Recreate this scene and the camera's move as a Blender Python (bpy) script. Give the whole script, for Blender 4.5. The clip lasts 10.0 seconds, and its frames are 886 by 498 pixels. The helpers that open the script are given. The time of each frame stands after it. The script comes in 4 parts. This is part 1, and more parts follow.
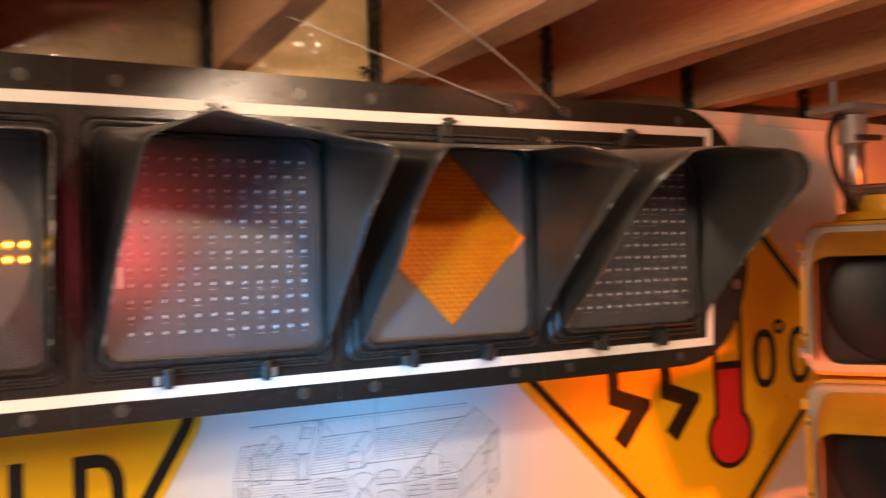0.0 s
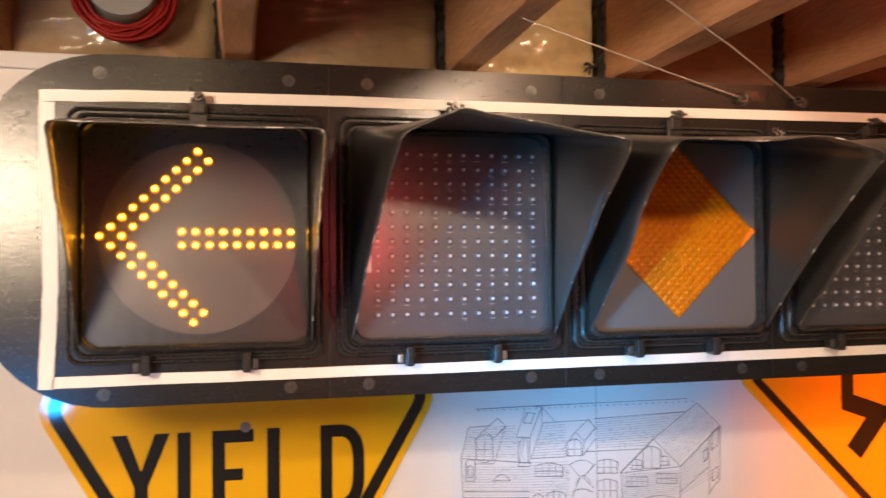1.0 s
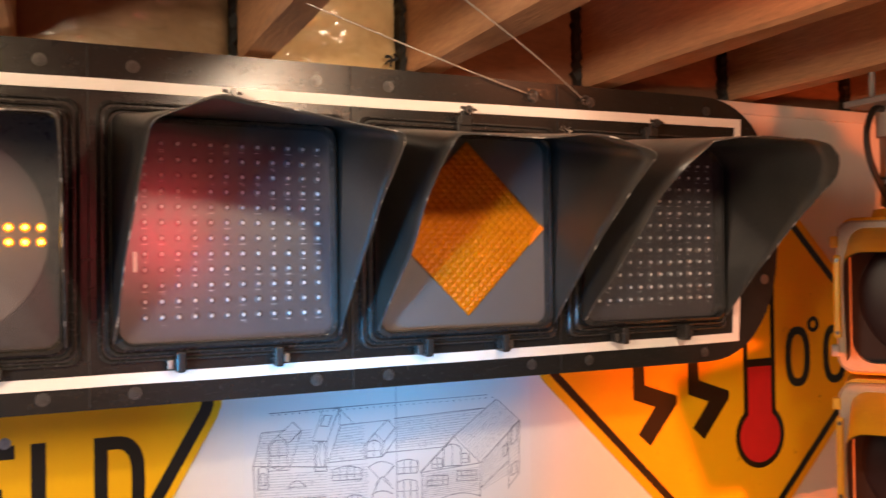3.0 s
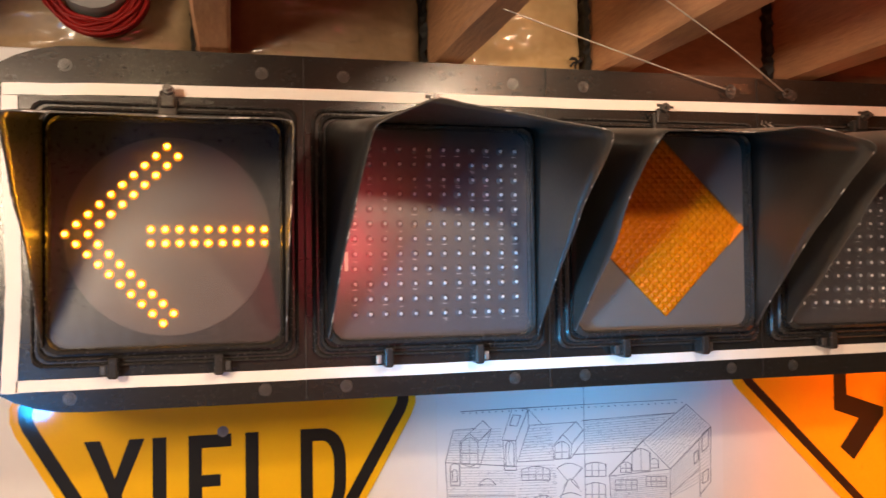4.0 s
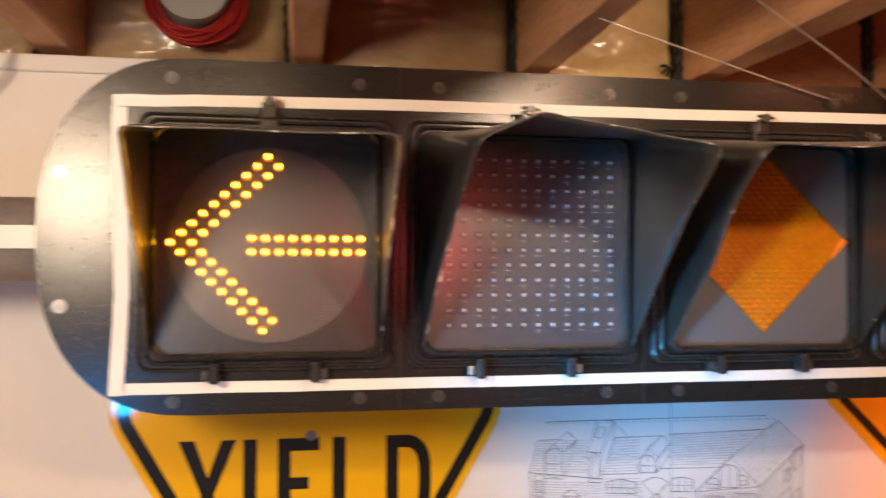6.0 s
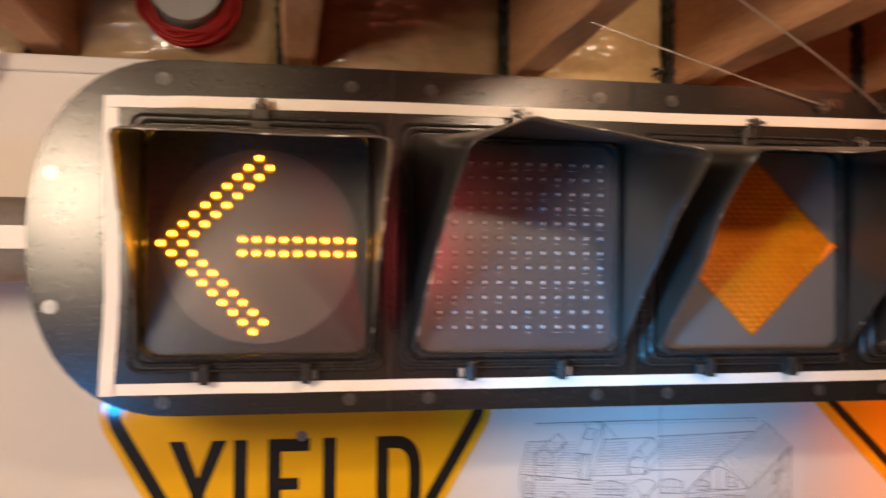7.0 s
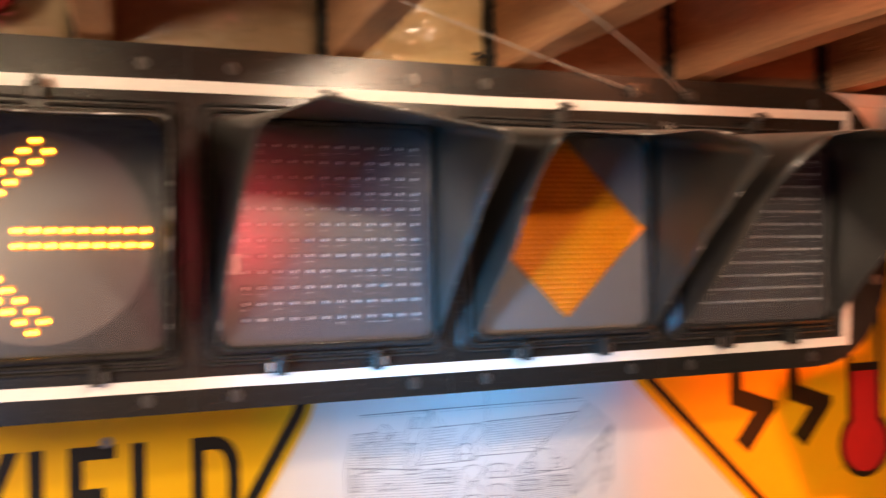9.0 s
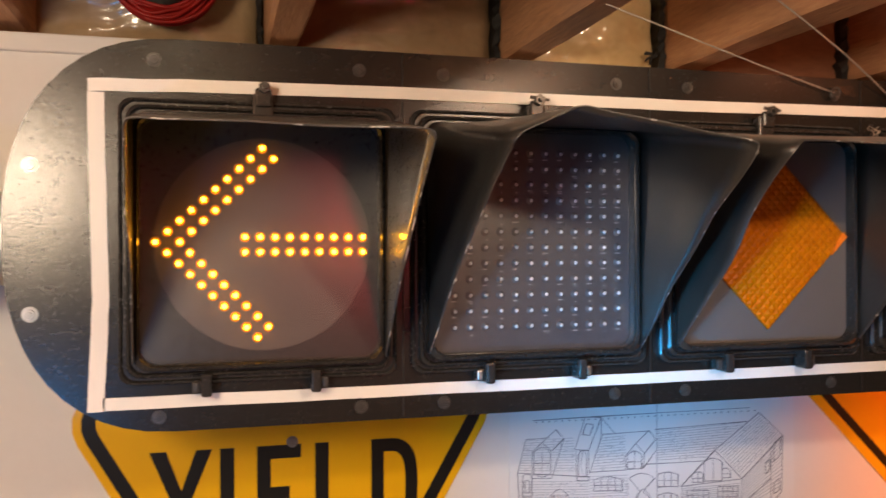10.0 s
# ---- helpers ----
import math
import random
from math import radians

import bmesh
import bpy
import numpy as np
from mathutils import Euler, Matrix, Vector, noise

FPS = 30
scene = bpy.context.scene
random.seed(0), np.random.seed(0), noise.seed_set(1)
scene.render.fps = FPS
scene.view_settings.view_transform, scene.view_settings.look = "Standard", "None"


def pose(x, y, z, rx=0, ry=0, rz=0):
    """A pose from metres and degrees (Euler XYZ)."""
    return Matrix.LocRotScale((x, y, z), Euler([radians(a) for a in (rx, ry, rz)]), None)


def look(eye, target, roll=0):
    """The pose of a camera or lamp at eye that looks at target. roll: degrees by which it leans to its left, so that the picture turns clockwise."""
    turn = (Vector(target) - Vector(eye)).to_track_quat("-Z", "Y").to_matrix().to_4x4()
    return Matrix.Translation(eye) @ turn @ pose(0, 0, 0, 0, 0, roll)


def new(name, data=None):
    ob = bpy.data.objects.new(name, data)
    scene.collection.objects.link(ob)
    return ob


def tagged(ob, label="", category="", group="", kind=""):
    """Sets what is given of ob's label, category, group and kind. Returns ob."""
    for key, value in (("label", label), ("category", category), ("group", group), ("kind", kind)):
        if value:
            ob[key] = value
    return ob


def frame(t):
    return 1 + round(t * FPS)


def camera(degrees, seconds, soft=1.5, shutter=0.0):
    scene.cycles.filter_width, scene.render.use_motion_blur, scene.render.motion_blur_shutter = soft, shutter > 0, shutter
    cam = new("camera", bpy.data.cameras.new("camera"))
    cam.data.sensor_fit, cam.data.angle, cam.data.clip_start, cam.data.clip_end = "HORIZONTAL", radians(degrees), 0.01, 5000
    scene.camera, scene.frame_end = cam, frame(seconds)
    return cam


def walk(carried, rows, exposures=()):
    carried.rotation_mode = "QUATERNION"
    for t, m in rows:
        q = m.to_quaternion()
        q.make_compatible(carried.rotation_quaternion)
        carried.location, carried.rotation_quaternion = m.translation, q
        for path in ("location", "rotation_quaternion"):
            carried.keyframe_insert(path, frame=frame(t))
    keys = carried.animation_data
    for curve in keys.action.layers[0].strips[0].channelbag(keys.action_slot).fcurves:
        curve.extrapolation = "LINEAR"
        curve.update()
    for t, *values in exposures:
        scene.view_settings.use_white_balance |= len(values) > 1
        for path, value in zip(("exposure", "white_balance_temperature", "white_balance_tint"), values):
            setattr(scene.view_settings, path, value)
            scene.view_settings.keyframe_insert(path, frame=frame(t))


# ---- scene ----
cam = camera(55.2, 10.0, shutter=0.7)
PATH = [
    (0, (0.22, -1.174, 1.536), (1.144, 0.599, 1.577), -1.6),
    (0.5, (0.191, -1.199, 1.528), (0.861, 0.685, 1.574), -0.9),
    (1, (0.17, -1.207, 1.526), (0.646, 0.735, 1.569), -0.5),
    (1.3, (0.162, -1.206, 1.53), (0.605, 0.744, 1.57), -0.4),
    (1.5, (0.16, -1.205, 1.533), (0.594, 0.747, 1.566), -0.3),
    (2, (0.199, -1.184, 1.521), (0.882, 0.695, 1.555), -0.4),
    (2.2, (0.224, -1.185, 1.53), (1.017, 0.651, 1.552), -0.1),
    (2.75, (0.265, -1.184, 1.533), (1.125, 0.62, 1.556), -0.7),
    (3.3, (0.246, -1.185, 1.523), (0.985, 0.673, 1.556), -0.9),
    (3.5, (0.229, -1.18, 1.531), (0.883, 0.71, 1.561), -1.0),
    (4, (0.199, -1.176, 1.518), (0.688, 0.763, 1.569), -0.8),
    (4.5, (0.197, -1.17, 1.522), (0.664, 0.774, 1.559), -0.4),
    (5, (0.206, -1.171, 1.524), (0.67, 0.774, 1.565), -0.4),
    (5.5, (0.2, -1.166, 1.53), (0.667, 0.778, 1.573), -0.4),
    (6.4, (0.136, -1.168, 1.537), (0.385, 0.815, 1.591), 0.5),
    (6.8, (0.142, -1.171, 1.538), (0.436, 0.807, 1.593), 0.6),
    (7, (0.162, -1.171, 1.538), (0.518, 0.797, 1.588), 0.4),
    (7.5, (0.22, -1.178, 1.55), (0.87, 0.713, 1.564), -0.4),
    (8, (0.302, -1.198, 1.547), (1.194, 0.592, 1.561), -1.0),
    (8.3, (0.313, -1.182, 1.544), (1.239, 0.591, 1.562), -1.2),
    (8.5, (0.315, -1.179, 1.543), (1.235, 0.597, 1.56), -1.2),
    (9, (0.231, -1.142, 1.535), (0.916, 0.737, 1.559), -0.9),
    (9.5, (0.12, -1.104, 1.559), (0.624, 0.832, 1.556), -0.5),
    (9.8, (0.065, -1.080, 1.558), (0.565, 0.856, 1.559), -0.4),
    (10, (0.061, -1.075, 1.559), (0.587, 0.854, 1.564), -0.2),
]
EXPOSURES = [(0, 0.44), (0.5, 0.46), (1.5, 0.17), (2.0, 0.10), (2.2, 0.14), (3.3, 0.48), (4.5, 0.28), (6.0, 0.28), (6.8, 0.24), (7.0, 0.09), (7.5, 0.37), (8.0, 0.52), (8.5, 0.60), (9.0, 0.54), (9.5, 0.08), (10, -0.01)]
walk(cam, [(t, look(eye, target, roll)) for t, eye, target, roll in PATH], EXPOSURES)

# ---- world, lamps ----
world = bpy.data.worlds.new("world")
scene.world = world
world.use_nodes = True
world.node_tree.nodes["Background"].inputs[0].default_value = (1.0, 0.8, 0.62, 1)
world.node_tree.nodes["Background"].inputs[1].default_value = 0.02


def lamp(name, kind, eye, target, watts, colour, size, label, spread=180):
    data = bpy.data.lights.new(name, kind)
    data.energy, data.color = watts, colour
    if kind == "AREA":
        data.shape, data.size, data.spread = "DISK", size, radians(spread)
    else:
        data.shadow_soft_size = size
    ob = new(name, data)
    ob.matrix_world = look(eye, target)
    return tagged(ob, label, "lamp")


# a bare bulb and two added fill lights between the joists, and the lit signal heads that stand round the room
lamp("unseen_ceiling_lamp", "POINT", (0.765, -1.40, 2.015), (0.7, 0, 1.5), 38, (1.0, 0.765, 0.54), 0.045, "warm unseen lamp between the ceiling joists")
lamp("globe_lamp", "POINT", (-0.42, -1.25, 1.74), (0, 0, 1.5), 55, (1.0, 0.765, 0.54), 0.13, "large warm frosted globe lamp hanging below the joists")
# made-up fill that warms and brightens the joists on the right
lamp("unseen_ceiling_lamp", "POINT", (1.22, -0.50, 2.04), (1.1, 0, 1.7), 2.6, (1.0, 0.36, 0.16), 0.04, "added amber fill light between the ceiling joists")
# weak made-up fill, only there to put sparkle on the insulation
lamp("unseen_ceiling_lamp", "POINT", (-0.04, -1.75, 2.085), (0.4, 0, 1.9), 3, (1.0, 0.78, 0.48), 0.035, "warm unseen lamp between the ceiling joists")
lamp("blue_signal_lamp", "AREA", (-0.10, -1.50, 1.00), (0.82, 0.325, 1.24), 0.42, (0.03, 0.46, 1.0), 0.14, "lit blue lamp facing the wall", 22)
lamp("blue_signal_lamp", "AREA", (-0.41, -1.20, 1.10), (0.1, 0.3, 1.4), 0.62, (0.02, 0.38, 1.0), 0.10, "lit blue lamp facing the wall", 90)
lamp("blue_signal_lamp", "AREA", (-0.55, -0.95, 1.12), (0.60, -0.05, 1.45), 0.46, (0.02, 0.46, 1.0), 0.12, "lit blue lamp facing the signal", 19)
lamp("orange_signal_lamp", "AREA", (1.85, -1.35, 1.00), (2.02, 0.3, 1.08), 9.0, (1.0, 0.15, 0.025), 0.20, "lit orange lamp facing the wall", 60)
lamp("red_signal_lamp", "AREA", (0.66, -2.45, 1.63), (0.45, 0, 1.57), 0.95, (1.0, 0.06, 0.08), 0.22, "lit red lamp across the room", 120)


# ---- materials ----
def shade(name, base, rough=0.5, metal=0.0, vary=0.25, scale=20.0, fine=180.0, bump=0.15, second=None, coat=0.0, spots=None, dust=None, rvar=0.12, stretch=(1, 1, 1), crough=0.12, spec=0.5):
    """Two scales of variation in colour, roughness and relief. second: the other colour; spots: (colour, scale, threshold)."""
    m = bpy.data.materials.new(name)
    m.use_nodes = True
    nt = m.node_tree
    b = nt.nodes["Principled BSDF"]
    link = nt.links.new

    def node(kind, **values):
        n = nt.nodes.new(kind)
        for k, v in values.items():
            n.inputs[k].default_value = v
        return n

    co = nt.nodes.new("ShaderNodeTexCoord")
    mp = node("ShaderNodeMapping", Scale=stretch)
    link(co.outputs["Object"], mp.inputs["Vector"])
    big = node("ShaderNodeTexNoise", Scale=scale, Detail=4.0, Roughness=0.6)
    small = node("ShaderNodeTexNoise", Scale=fine, Detail=3.0, Roughness=0.6)
    link(mp.outputs[0], big.inputs["Vector"])
    link(mp.outputs[0], small.inputs["Vector"])
    base2 = second or tuple(c * (1 - vary) for c in base)
    ramp = node("ShaderNodeMapRange", **{"From Min": 0.3, "From Max": 0.7})
    link(big.outputs["Fac"], ramp.inputs["Value"])
    mix = nt.nodes.new("ShaderNodeMix")
    mix.data_type = "RGBA"
    mix.inputs[6].default_value, mix.inputs[7].default_value = (*base, 1), (*base2, 1)
    link(ramp.outputs[0], mix.inputs[0])
    grain = nt.nodes.new("ShaderNodeMix")
    grain.data_type, grain.blend_type = "RGBA", "OVERLAY"
    grain.inputs[0].default_value = vary
    link(mix.outputs[2], grain.inputs[6])
    link(small.outputs["Fac"], grain.inputs[7])
    colour = grain.outputs[2]
    if spots:
        sp = node("ShaderNodeTexNoise", Scale=spots[1], Detail=6.0, Roughness=0.7)
        link(co.outputs["Object"], sp.inputs["Vector"])
        cut = node("ShaderNodeMapRange", **{"From Min": spots[2], "From Max": spots[2] + 0.06})
        link(sp.outputs["Fac"], cut.inputs["Value"])
        over = nt.nodes.new("ShaderNodeMix")
        over.data_type = "RGBA"
        over.inputs[7].default_value = (*spots[0], 1)
        link(cut.outputs[0], over.inputs[0])
        link(colour, over.inputs[6])
        colour = over.outputs[2]
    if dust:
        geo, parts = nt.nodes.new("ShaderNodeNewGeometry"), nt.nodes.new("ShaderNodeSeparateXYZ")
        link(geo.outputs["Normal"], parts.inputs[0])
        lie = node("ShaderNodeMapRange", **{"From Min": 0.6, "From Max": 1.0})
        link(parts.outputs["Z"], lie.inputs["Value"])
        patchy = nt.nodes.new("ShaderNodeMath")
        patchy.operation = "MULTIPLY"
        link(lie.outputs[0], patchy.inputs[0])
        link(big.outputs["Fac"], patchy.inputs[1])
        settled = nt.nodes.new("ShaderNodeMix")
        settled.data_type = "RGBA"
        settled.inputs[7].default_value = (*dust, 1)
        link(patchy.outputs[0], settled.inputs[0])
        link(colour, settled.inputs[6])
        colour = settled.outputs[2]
    link(colour, b.inputs["Base Color"])
    rr = node("ShaderNodeMapRange", **{"To Min": max(rough - rvar, 0.03), "To Max": min(rough + rvar, 1.0)})
    link(small.outputs["Fac"], rr.inputs["Value"])
    link(rr.outputs[0], b.inputs["Roughness"])
    b.inputs["Metallic"].default_value = metal
    b.inputs["Specular IOR Level"].default_value = spec
    b.inputs["Coat Weight"].default_value = coat
    b.inputs["Coat Roughness"].default_value = crough
    if bump:
        bp = node("ShaderNodeBump", Strength=bump, Distance=0.002)
        add = nt.nodes.new("ShaderNodeMath")
        link(big.outputs["Fac"], add.inputs[0])
        link(small.outputs["Fac"], add.inputs[1])
        link(add.outputs[0], bp.inputs["Height"])
        link(bp.outputs[0], b.inputs["Normal"])
        link(bp.outputs[0], b.inputs["Coat Normal"])
    return m


def glow(name, colour, strength):
    m = bpy.data.materials.new(name)
    m.use_nodes = True
    b = m.node_tree.nodes["Principled BSDF"]
    b.inputs["Base Color"].default_value = (*colour, 1)
    b.inputs["Roughness"].default_value = 0.3
    b.inputs["Emission Color"].default_value = (*colour, 1)
    b.inputs["Emission Strength"].default_value = strength
    return m


def clear_cover(name, rough, amount, tint=(1, 1, 1), haze=0.0):
    """A thin clear plastic sheet: see-through with a soft gloss and, where it is dusty, a pale film."""
    m = bpy.data.materials.new(name)
    m.use_nodes = True
    nt = m.node_tree
    out = nt.nodes["Material Output"]
    nt.nodes.remove(nt.nodes["Principled BSDF"])
    see, gloss, mix = nt.nodes.new("ShaderNodeBsdfTransparent"), nt.nodes.new("ShaderNodeBsdfGlossy"), nt.nodes.new("ShaderNodeMixShader")
    see.inputs[0].default_value = (*tint, 1)
    noise_tex = nt.nodes.new("ShaderNodeTexNoise")
    noise_tex.inputs["Scale"].default_value = 26
    rng = nt.nodes.new("ShaderNodeMapRange")
    rng.inputs["To Min"].default_value, rng.inputs["To Max"].default_value = rough * 0.7, rough * 1.4
    nt.links.new(noise_tex.outputs["Fac"], rng.inputs["Value"])
    nt.links.new(rng.outputs[0], gloss.inputs["Roughness"])
    mix.inputs[0].default_value = amount
    nt.links.new(see.outputs[0], mix.inputs[1])
    nt.links.new(gloss.outputs[0], mix.inputs[2])
    surface = mix
    if haze:
        film, dusty, patchy = nt.nodes.new("ShaderNodeBsdfDiffuse"), nt.nodes.new("ShaderNodeMixShader"), nt.nodes.new("ShaderNodeMapRange")
        film.inputs[0].default_value = (0.75, 0.73, 0.78, 1)
        patchy.inputs["To Min"].default_value, patchy.inputs["To Max"].default_value = haze * 0.5, haze * 1.5
        nt.links.new(noise_tex.outputs["Fac"], patchy.inputs["Value"])
        nt.links.new(patchy.outputs[0], dusty.inputs[0])
        nt.links.new(mix.outputs[0], dusty.inputs[1])
        nt.links.new(film.outputs[0], dusty.inputs[2])
        surface = dusty
    nt.links.new(surface.outputs[0], out.inputs["Surface"])
    return m


WALL = shade("white_wall_paint", (0.78, 0.76, 0.72), 0.55, vary=0.06, scale=3, fine=90, bump=0.06)
BOUNCE_WALL = shade("bounce_grey", (0.48, 0.45, 0.44), 0.6, vary=0.3, scale=4, fine=70, bump=0.2)
FLOOR = shade("concrete", (0.45, 0.43, 0.40), 0.8, vary=0.25, scale=3, fine=60, bump=0.3)
WOOD = shade("old_joist_wood", (0.62, 0.33, 0.17), 0.75, vary=0.4, scale=9, fine=170, bump=0.9, second=(0.45, 0.23, 0.115), stretch=(1, 0.12, 1))
RIM_WOOD = shade("rim_board_wood", (0.36, 0.20, 0.10), 0.75, vary=0.3, scale=8, fine=120, bump=0.4, second=(0.24, 0.12, 0.06), stretch=(0.15, 1, 1))
BOARD = shade("subfloor_boards", (0.30, 0.19, 0.10), 0.8, vary=0.3, scale=6, fine=80, bump=0.3)
SHEET = shade("faced_insulation", (0.74, 0.55, 0.28), 0.6, vary=0.25, scale=11, fine=70, bump=0.3, second=(0.56, 0.38, 0.17), coat=0.2)
# darker brown batt: the shade of the unlit left bays put into the colour
SHADED_SHEET = shade("shaded_brown_insulation", (0.42, 0.30, 0.17), 0.6, vary=0.3, scale=9, fine=70, bump=0.3, second=(0.26, 0.17, 0.085), coat=0.1)
END_BOARD = shade("brown_end_board", (0.30, 0.16, 0.09), 0.75, vary=0.35, scale=7, fine=90, bump=0.4, second=(0.20, 0.10, 0.055), stretch=(0.3, 1, 1))
GAP = shade("black_sealant", (0.012, 0.011, 0.010), 0.6, vary=0.3, scale=40, bump=0.5)
TAR = shade("black_painted_metal", (0.016, 0.015, 0.014), 0.25, vary=0.35, scale=60, fine=260, bump=0.09, rvar=0.08, coat=0.0, spots=((0.13, 0.12, 0.11), 140, 0.70), stretch=(0.6, 1, 1))
DOOR_BLACK = shade("black_door_plastic", (0.028, 0.026, 0.025), 0.24, vary=0.3, scale=20, fine=240, bump=0.06, spots=((0.15, 0.14, 0.13), 150, 0.705))
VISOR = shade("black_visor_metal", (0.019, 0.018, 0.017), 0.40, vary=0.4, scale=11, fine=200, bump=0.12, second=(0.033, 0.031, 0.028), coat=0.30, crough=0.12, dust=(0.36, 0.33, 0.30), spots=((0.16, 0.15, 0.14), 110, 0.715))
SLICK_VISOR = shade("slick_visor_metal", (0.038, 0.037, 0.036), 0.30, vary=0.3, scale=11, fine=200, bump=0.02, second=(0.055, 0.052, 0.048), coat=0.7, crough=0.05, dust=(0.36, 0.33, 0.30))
WORN = shade("bare_worn_edge", (0.06, 0.06, 0.06), 0.5, vary=0.3, scale=30, bump=0, spots=((0.58, 0.56, 0.53), 38, 0.55))
TAPE = shade("white_reflective_tape", (0.80, 0.78, 0.74), 0.45, vary=0.05, scale=10, fine=120, bump=0.08)
PIPE_STEEL = shade("weathered_pipe_steel", (0.42, 0.40, 0.38), 0.48, metal=0.35, vary=0.2, scale=18, fine=160, bump=0.1)
RUST = shade("rusty_bracket", (0.17, 0.115, 0.085), 0.65, metal=0.2, vary=0.35, scale=40, bump=0.3)
STEEL = shade("galvanised_steel", (0.55, 0.54, 0.52), 0.38, metal=1.0, vary=0.15, scale=30, fine=200, bump=0.1)
SCREW = shade("worn_screw_metal", (0.30, 0.29, 0.28), 0.36, metal=0.85, vary=0.3, scale=90, bump=0.1)
BOLT = shade("dull_bolt_metal", (0.11, 0.105, 0.10), 0.33, metal=0.6, vary=0.3, scale=90, bump=0.1)
TAN = shade("worn_grey_paint", (0.33, 0.29, 0.26), 0.45, vary=0.2, scale=14, fine=160, bump=0.15, second=(0.42, 0.31, 0.16), spots=((0.5, 0.48, 0.44), 40, 0.62))
ALU = shade("grey_cast_metal", (0.36, 0.34, 0.33), 0.55, metal=0.3, vary=0.2, scale=30, fine=220, bump=0.2)
YELLOW = shade("signal_yellow_paint", (0.76, 0.44, 0.015), 0.42, vary=0.15, scale=9, fine=160, bump=0.12, second=(0.62, 0.32, 0.015))
SIGN_YELLOW = shade("yellow_sign_sheeting", (0.84, 0.47, 0.002), 0.5, vary=0.06, scale=8, fine=200, bump=0.015, coat=0.7, crough=0.06, spec=0.15)
SIGN_ORANGE = shade("orange_yellow_sign_sheeting", (0.83, 0.42, 0.004), 0.45, vary=0.1, scale=8, fine=200, bump=0.03, second=(0.82, 0.46, 0.006), coat=0.1, spec=0.2, spots=((0.34, 0.16, 0.01), 30, 0.645))
SIGN_BLACK = shade("black_sign_film", (0.006, 0.0055, 0.005), 0.5, vary=0.25, scale=30, fine=180, bump=0.015, coat=0.7, crough=0.06, spec=0.2, spots=((0.22, 0.14, 0.04), 140, 0.74))
SIGN_RED = shade("red_sign_film", (0.62, 0.015, 0.02), 0.4, vary=0.15, scale=20, fine=160, bump=0.05)
SIGN_WHITE = shade("white_sign_film", (0.72, 0.70, 0.66), 0.45, vary=0.08, scale=20, bump=0.03)
PCB = shade("dark_lamp_board", (0.031, 0.029, 0.036), 0.5, vary=0.25, scale=16, fine=200, bump=0.05)
LED_GLINT = shade("clear_diode_glint", (0.80, 0.80, 0.84), 0.14, metal=0.1, vary=0.1, scale=60, bump=0)
LED_BODY = shade("diode_body", (0.08, 0.077, 0.085), 0.25, vary=0.2, scale=60, bump=0)
SMOKE = shade("smoked_lens", (0.022, 0.020, 0.021), 0.3, vary=0.05, scale=9, bump=0)
MILK = shade("frosted_round_lens", (0.080, 0.063, 0.060), 0.42, vary=0.12, scale=6, fine=120, bump=0.03)
GREY_LENS = shade("grey_frosted_panel", (0.125, 0.110, 0.105), 0.42, vary=0.08, scale=6, fine=120, bump=0.03)
AMBER = shade("amber_prism_lens", (0.56, 0.170, 0.0004), 0.30, vary=0.25, scale=13, fine=120, bump=0.05, second=(0.48, 0.108, 0.0004), coat=0.0, spec=0.10)
AMBER_GLEAM = shade("amber_prism_gleam", (0.95, 0.22, 0.01), 0.3, vary=0.1, scale=30, bump=0)
PAPER = shade("drawing_paper", (0.77, 0.76, 0.74), 0.7, vary=0.04, scale=5, fine=160, bump=0.05)
PENCIL = shade("grey_pencil_line", (0.14, 0.14, 0.16), 0.7, vary=0.2, scale=60, bump=0)
FAINT = shade("faint_pencil_line", (0.46, 0.46, 0.47), 0.7, vary=0.2, scale=60, bump=0)
RED_WIRE = shade("red_wire_coating", (0.27, 0.008, 0.006), 0.5, vary=0.3, scale=30, bump=0.1, spec=0.25)
PIPE_GREY = shade("grey_plastic_pipe", (0.24, 0.235, 0.22), 0.5, vary=0.1, scale=12, bump=0.05)
CABLE = shade("black_cable_rubber", (0.018, 0.016, 0.015), 0.5, vary=0.2, scale=40, bump=0.05)
WIRE = shade("thin_steel_wire", (0.55, 0.50, 0.44), 0.4, metal=0.6, vary=0.1, scale=60, bump=0)
DARK_LENS = shade("dark_signal_lens", (0.010, 0.011, 0.017), 0.34, vary=0.2, scale=20, bump=0.02, spec=0.15)
VISOR_INSIDE = shade("dark_visor_inside", (0.011, 0.011, 0.015), 0.45, vary=0.2, scale=20, bump=0.1, spec=0.15)
LED_LIT = glow("lit_amber_diode", (1.0, 0.42, 0.012), 40)
LED_HALO = glow("amber_bloom_halo", (1.0, 0.33, 0.002), 0.42)
COVER = clear_cover("clear_lens_cover", 0.19, 0.066, haze=0.016)
COVER_DIAMOND = clear_cover("clear_diamond_cover", 0.20, 0.010)
FILM = clear_cover("clear_crumpled_plastic", 0.15, 0.075)
COVER_ARROW = clear_cover("smoked_lens_cover", 0.24, 0.05)


# ---- building blocks ----
def origin(ob):
    """Where an unturned thing or part stands in the room."""
    return ob.location + (origin(ob.parent) if ob.parent else Vector((0, 0, 0)))


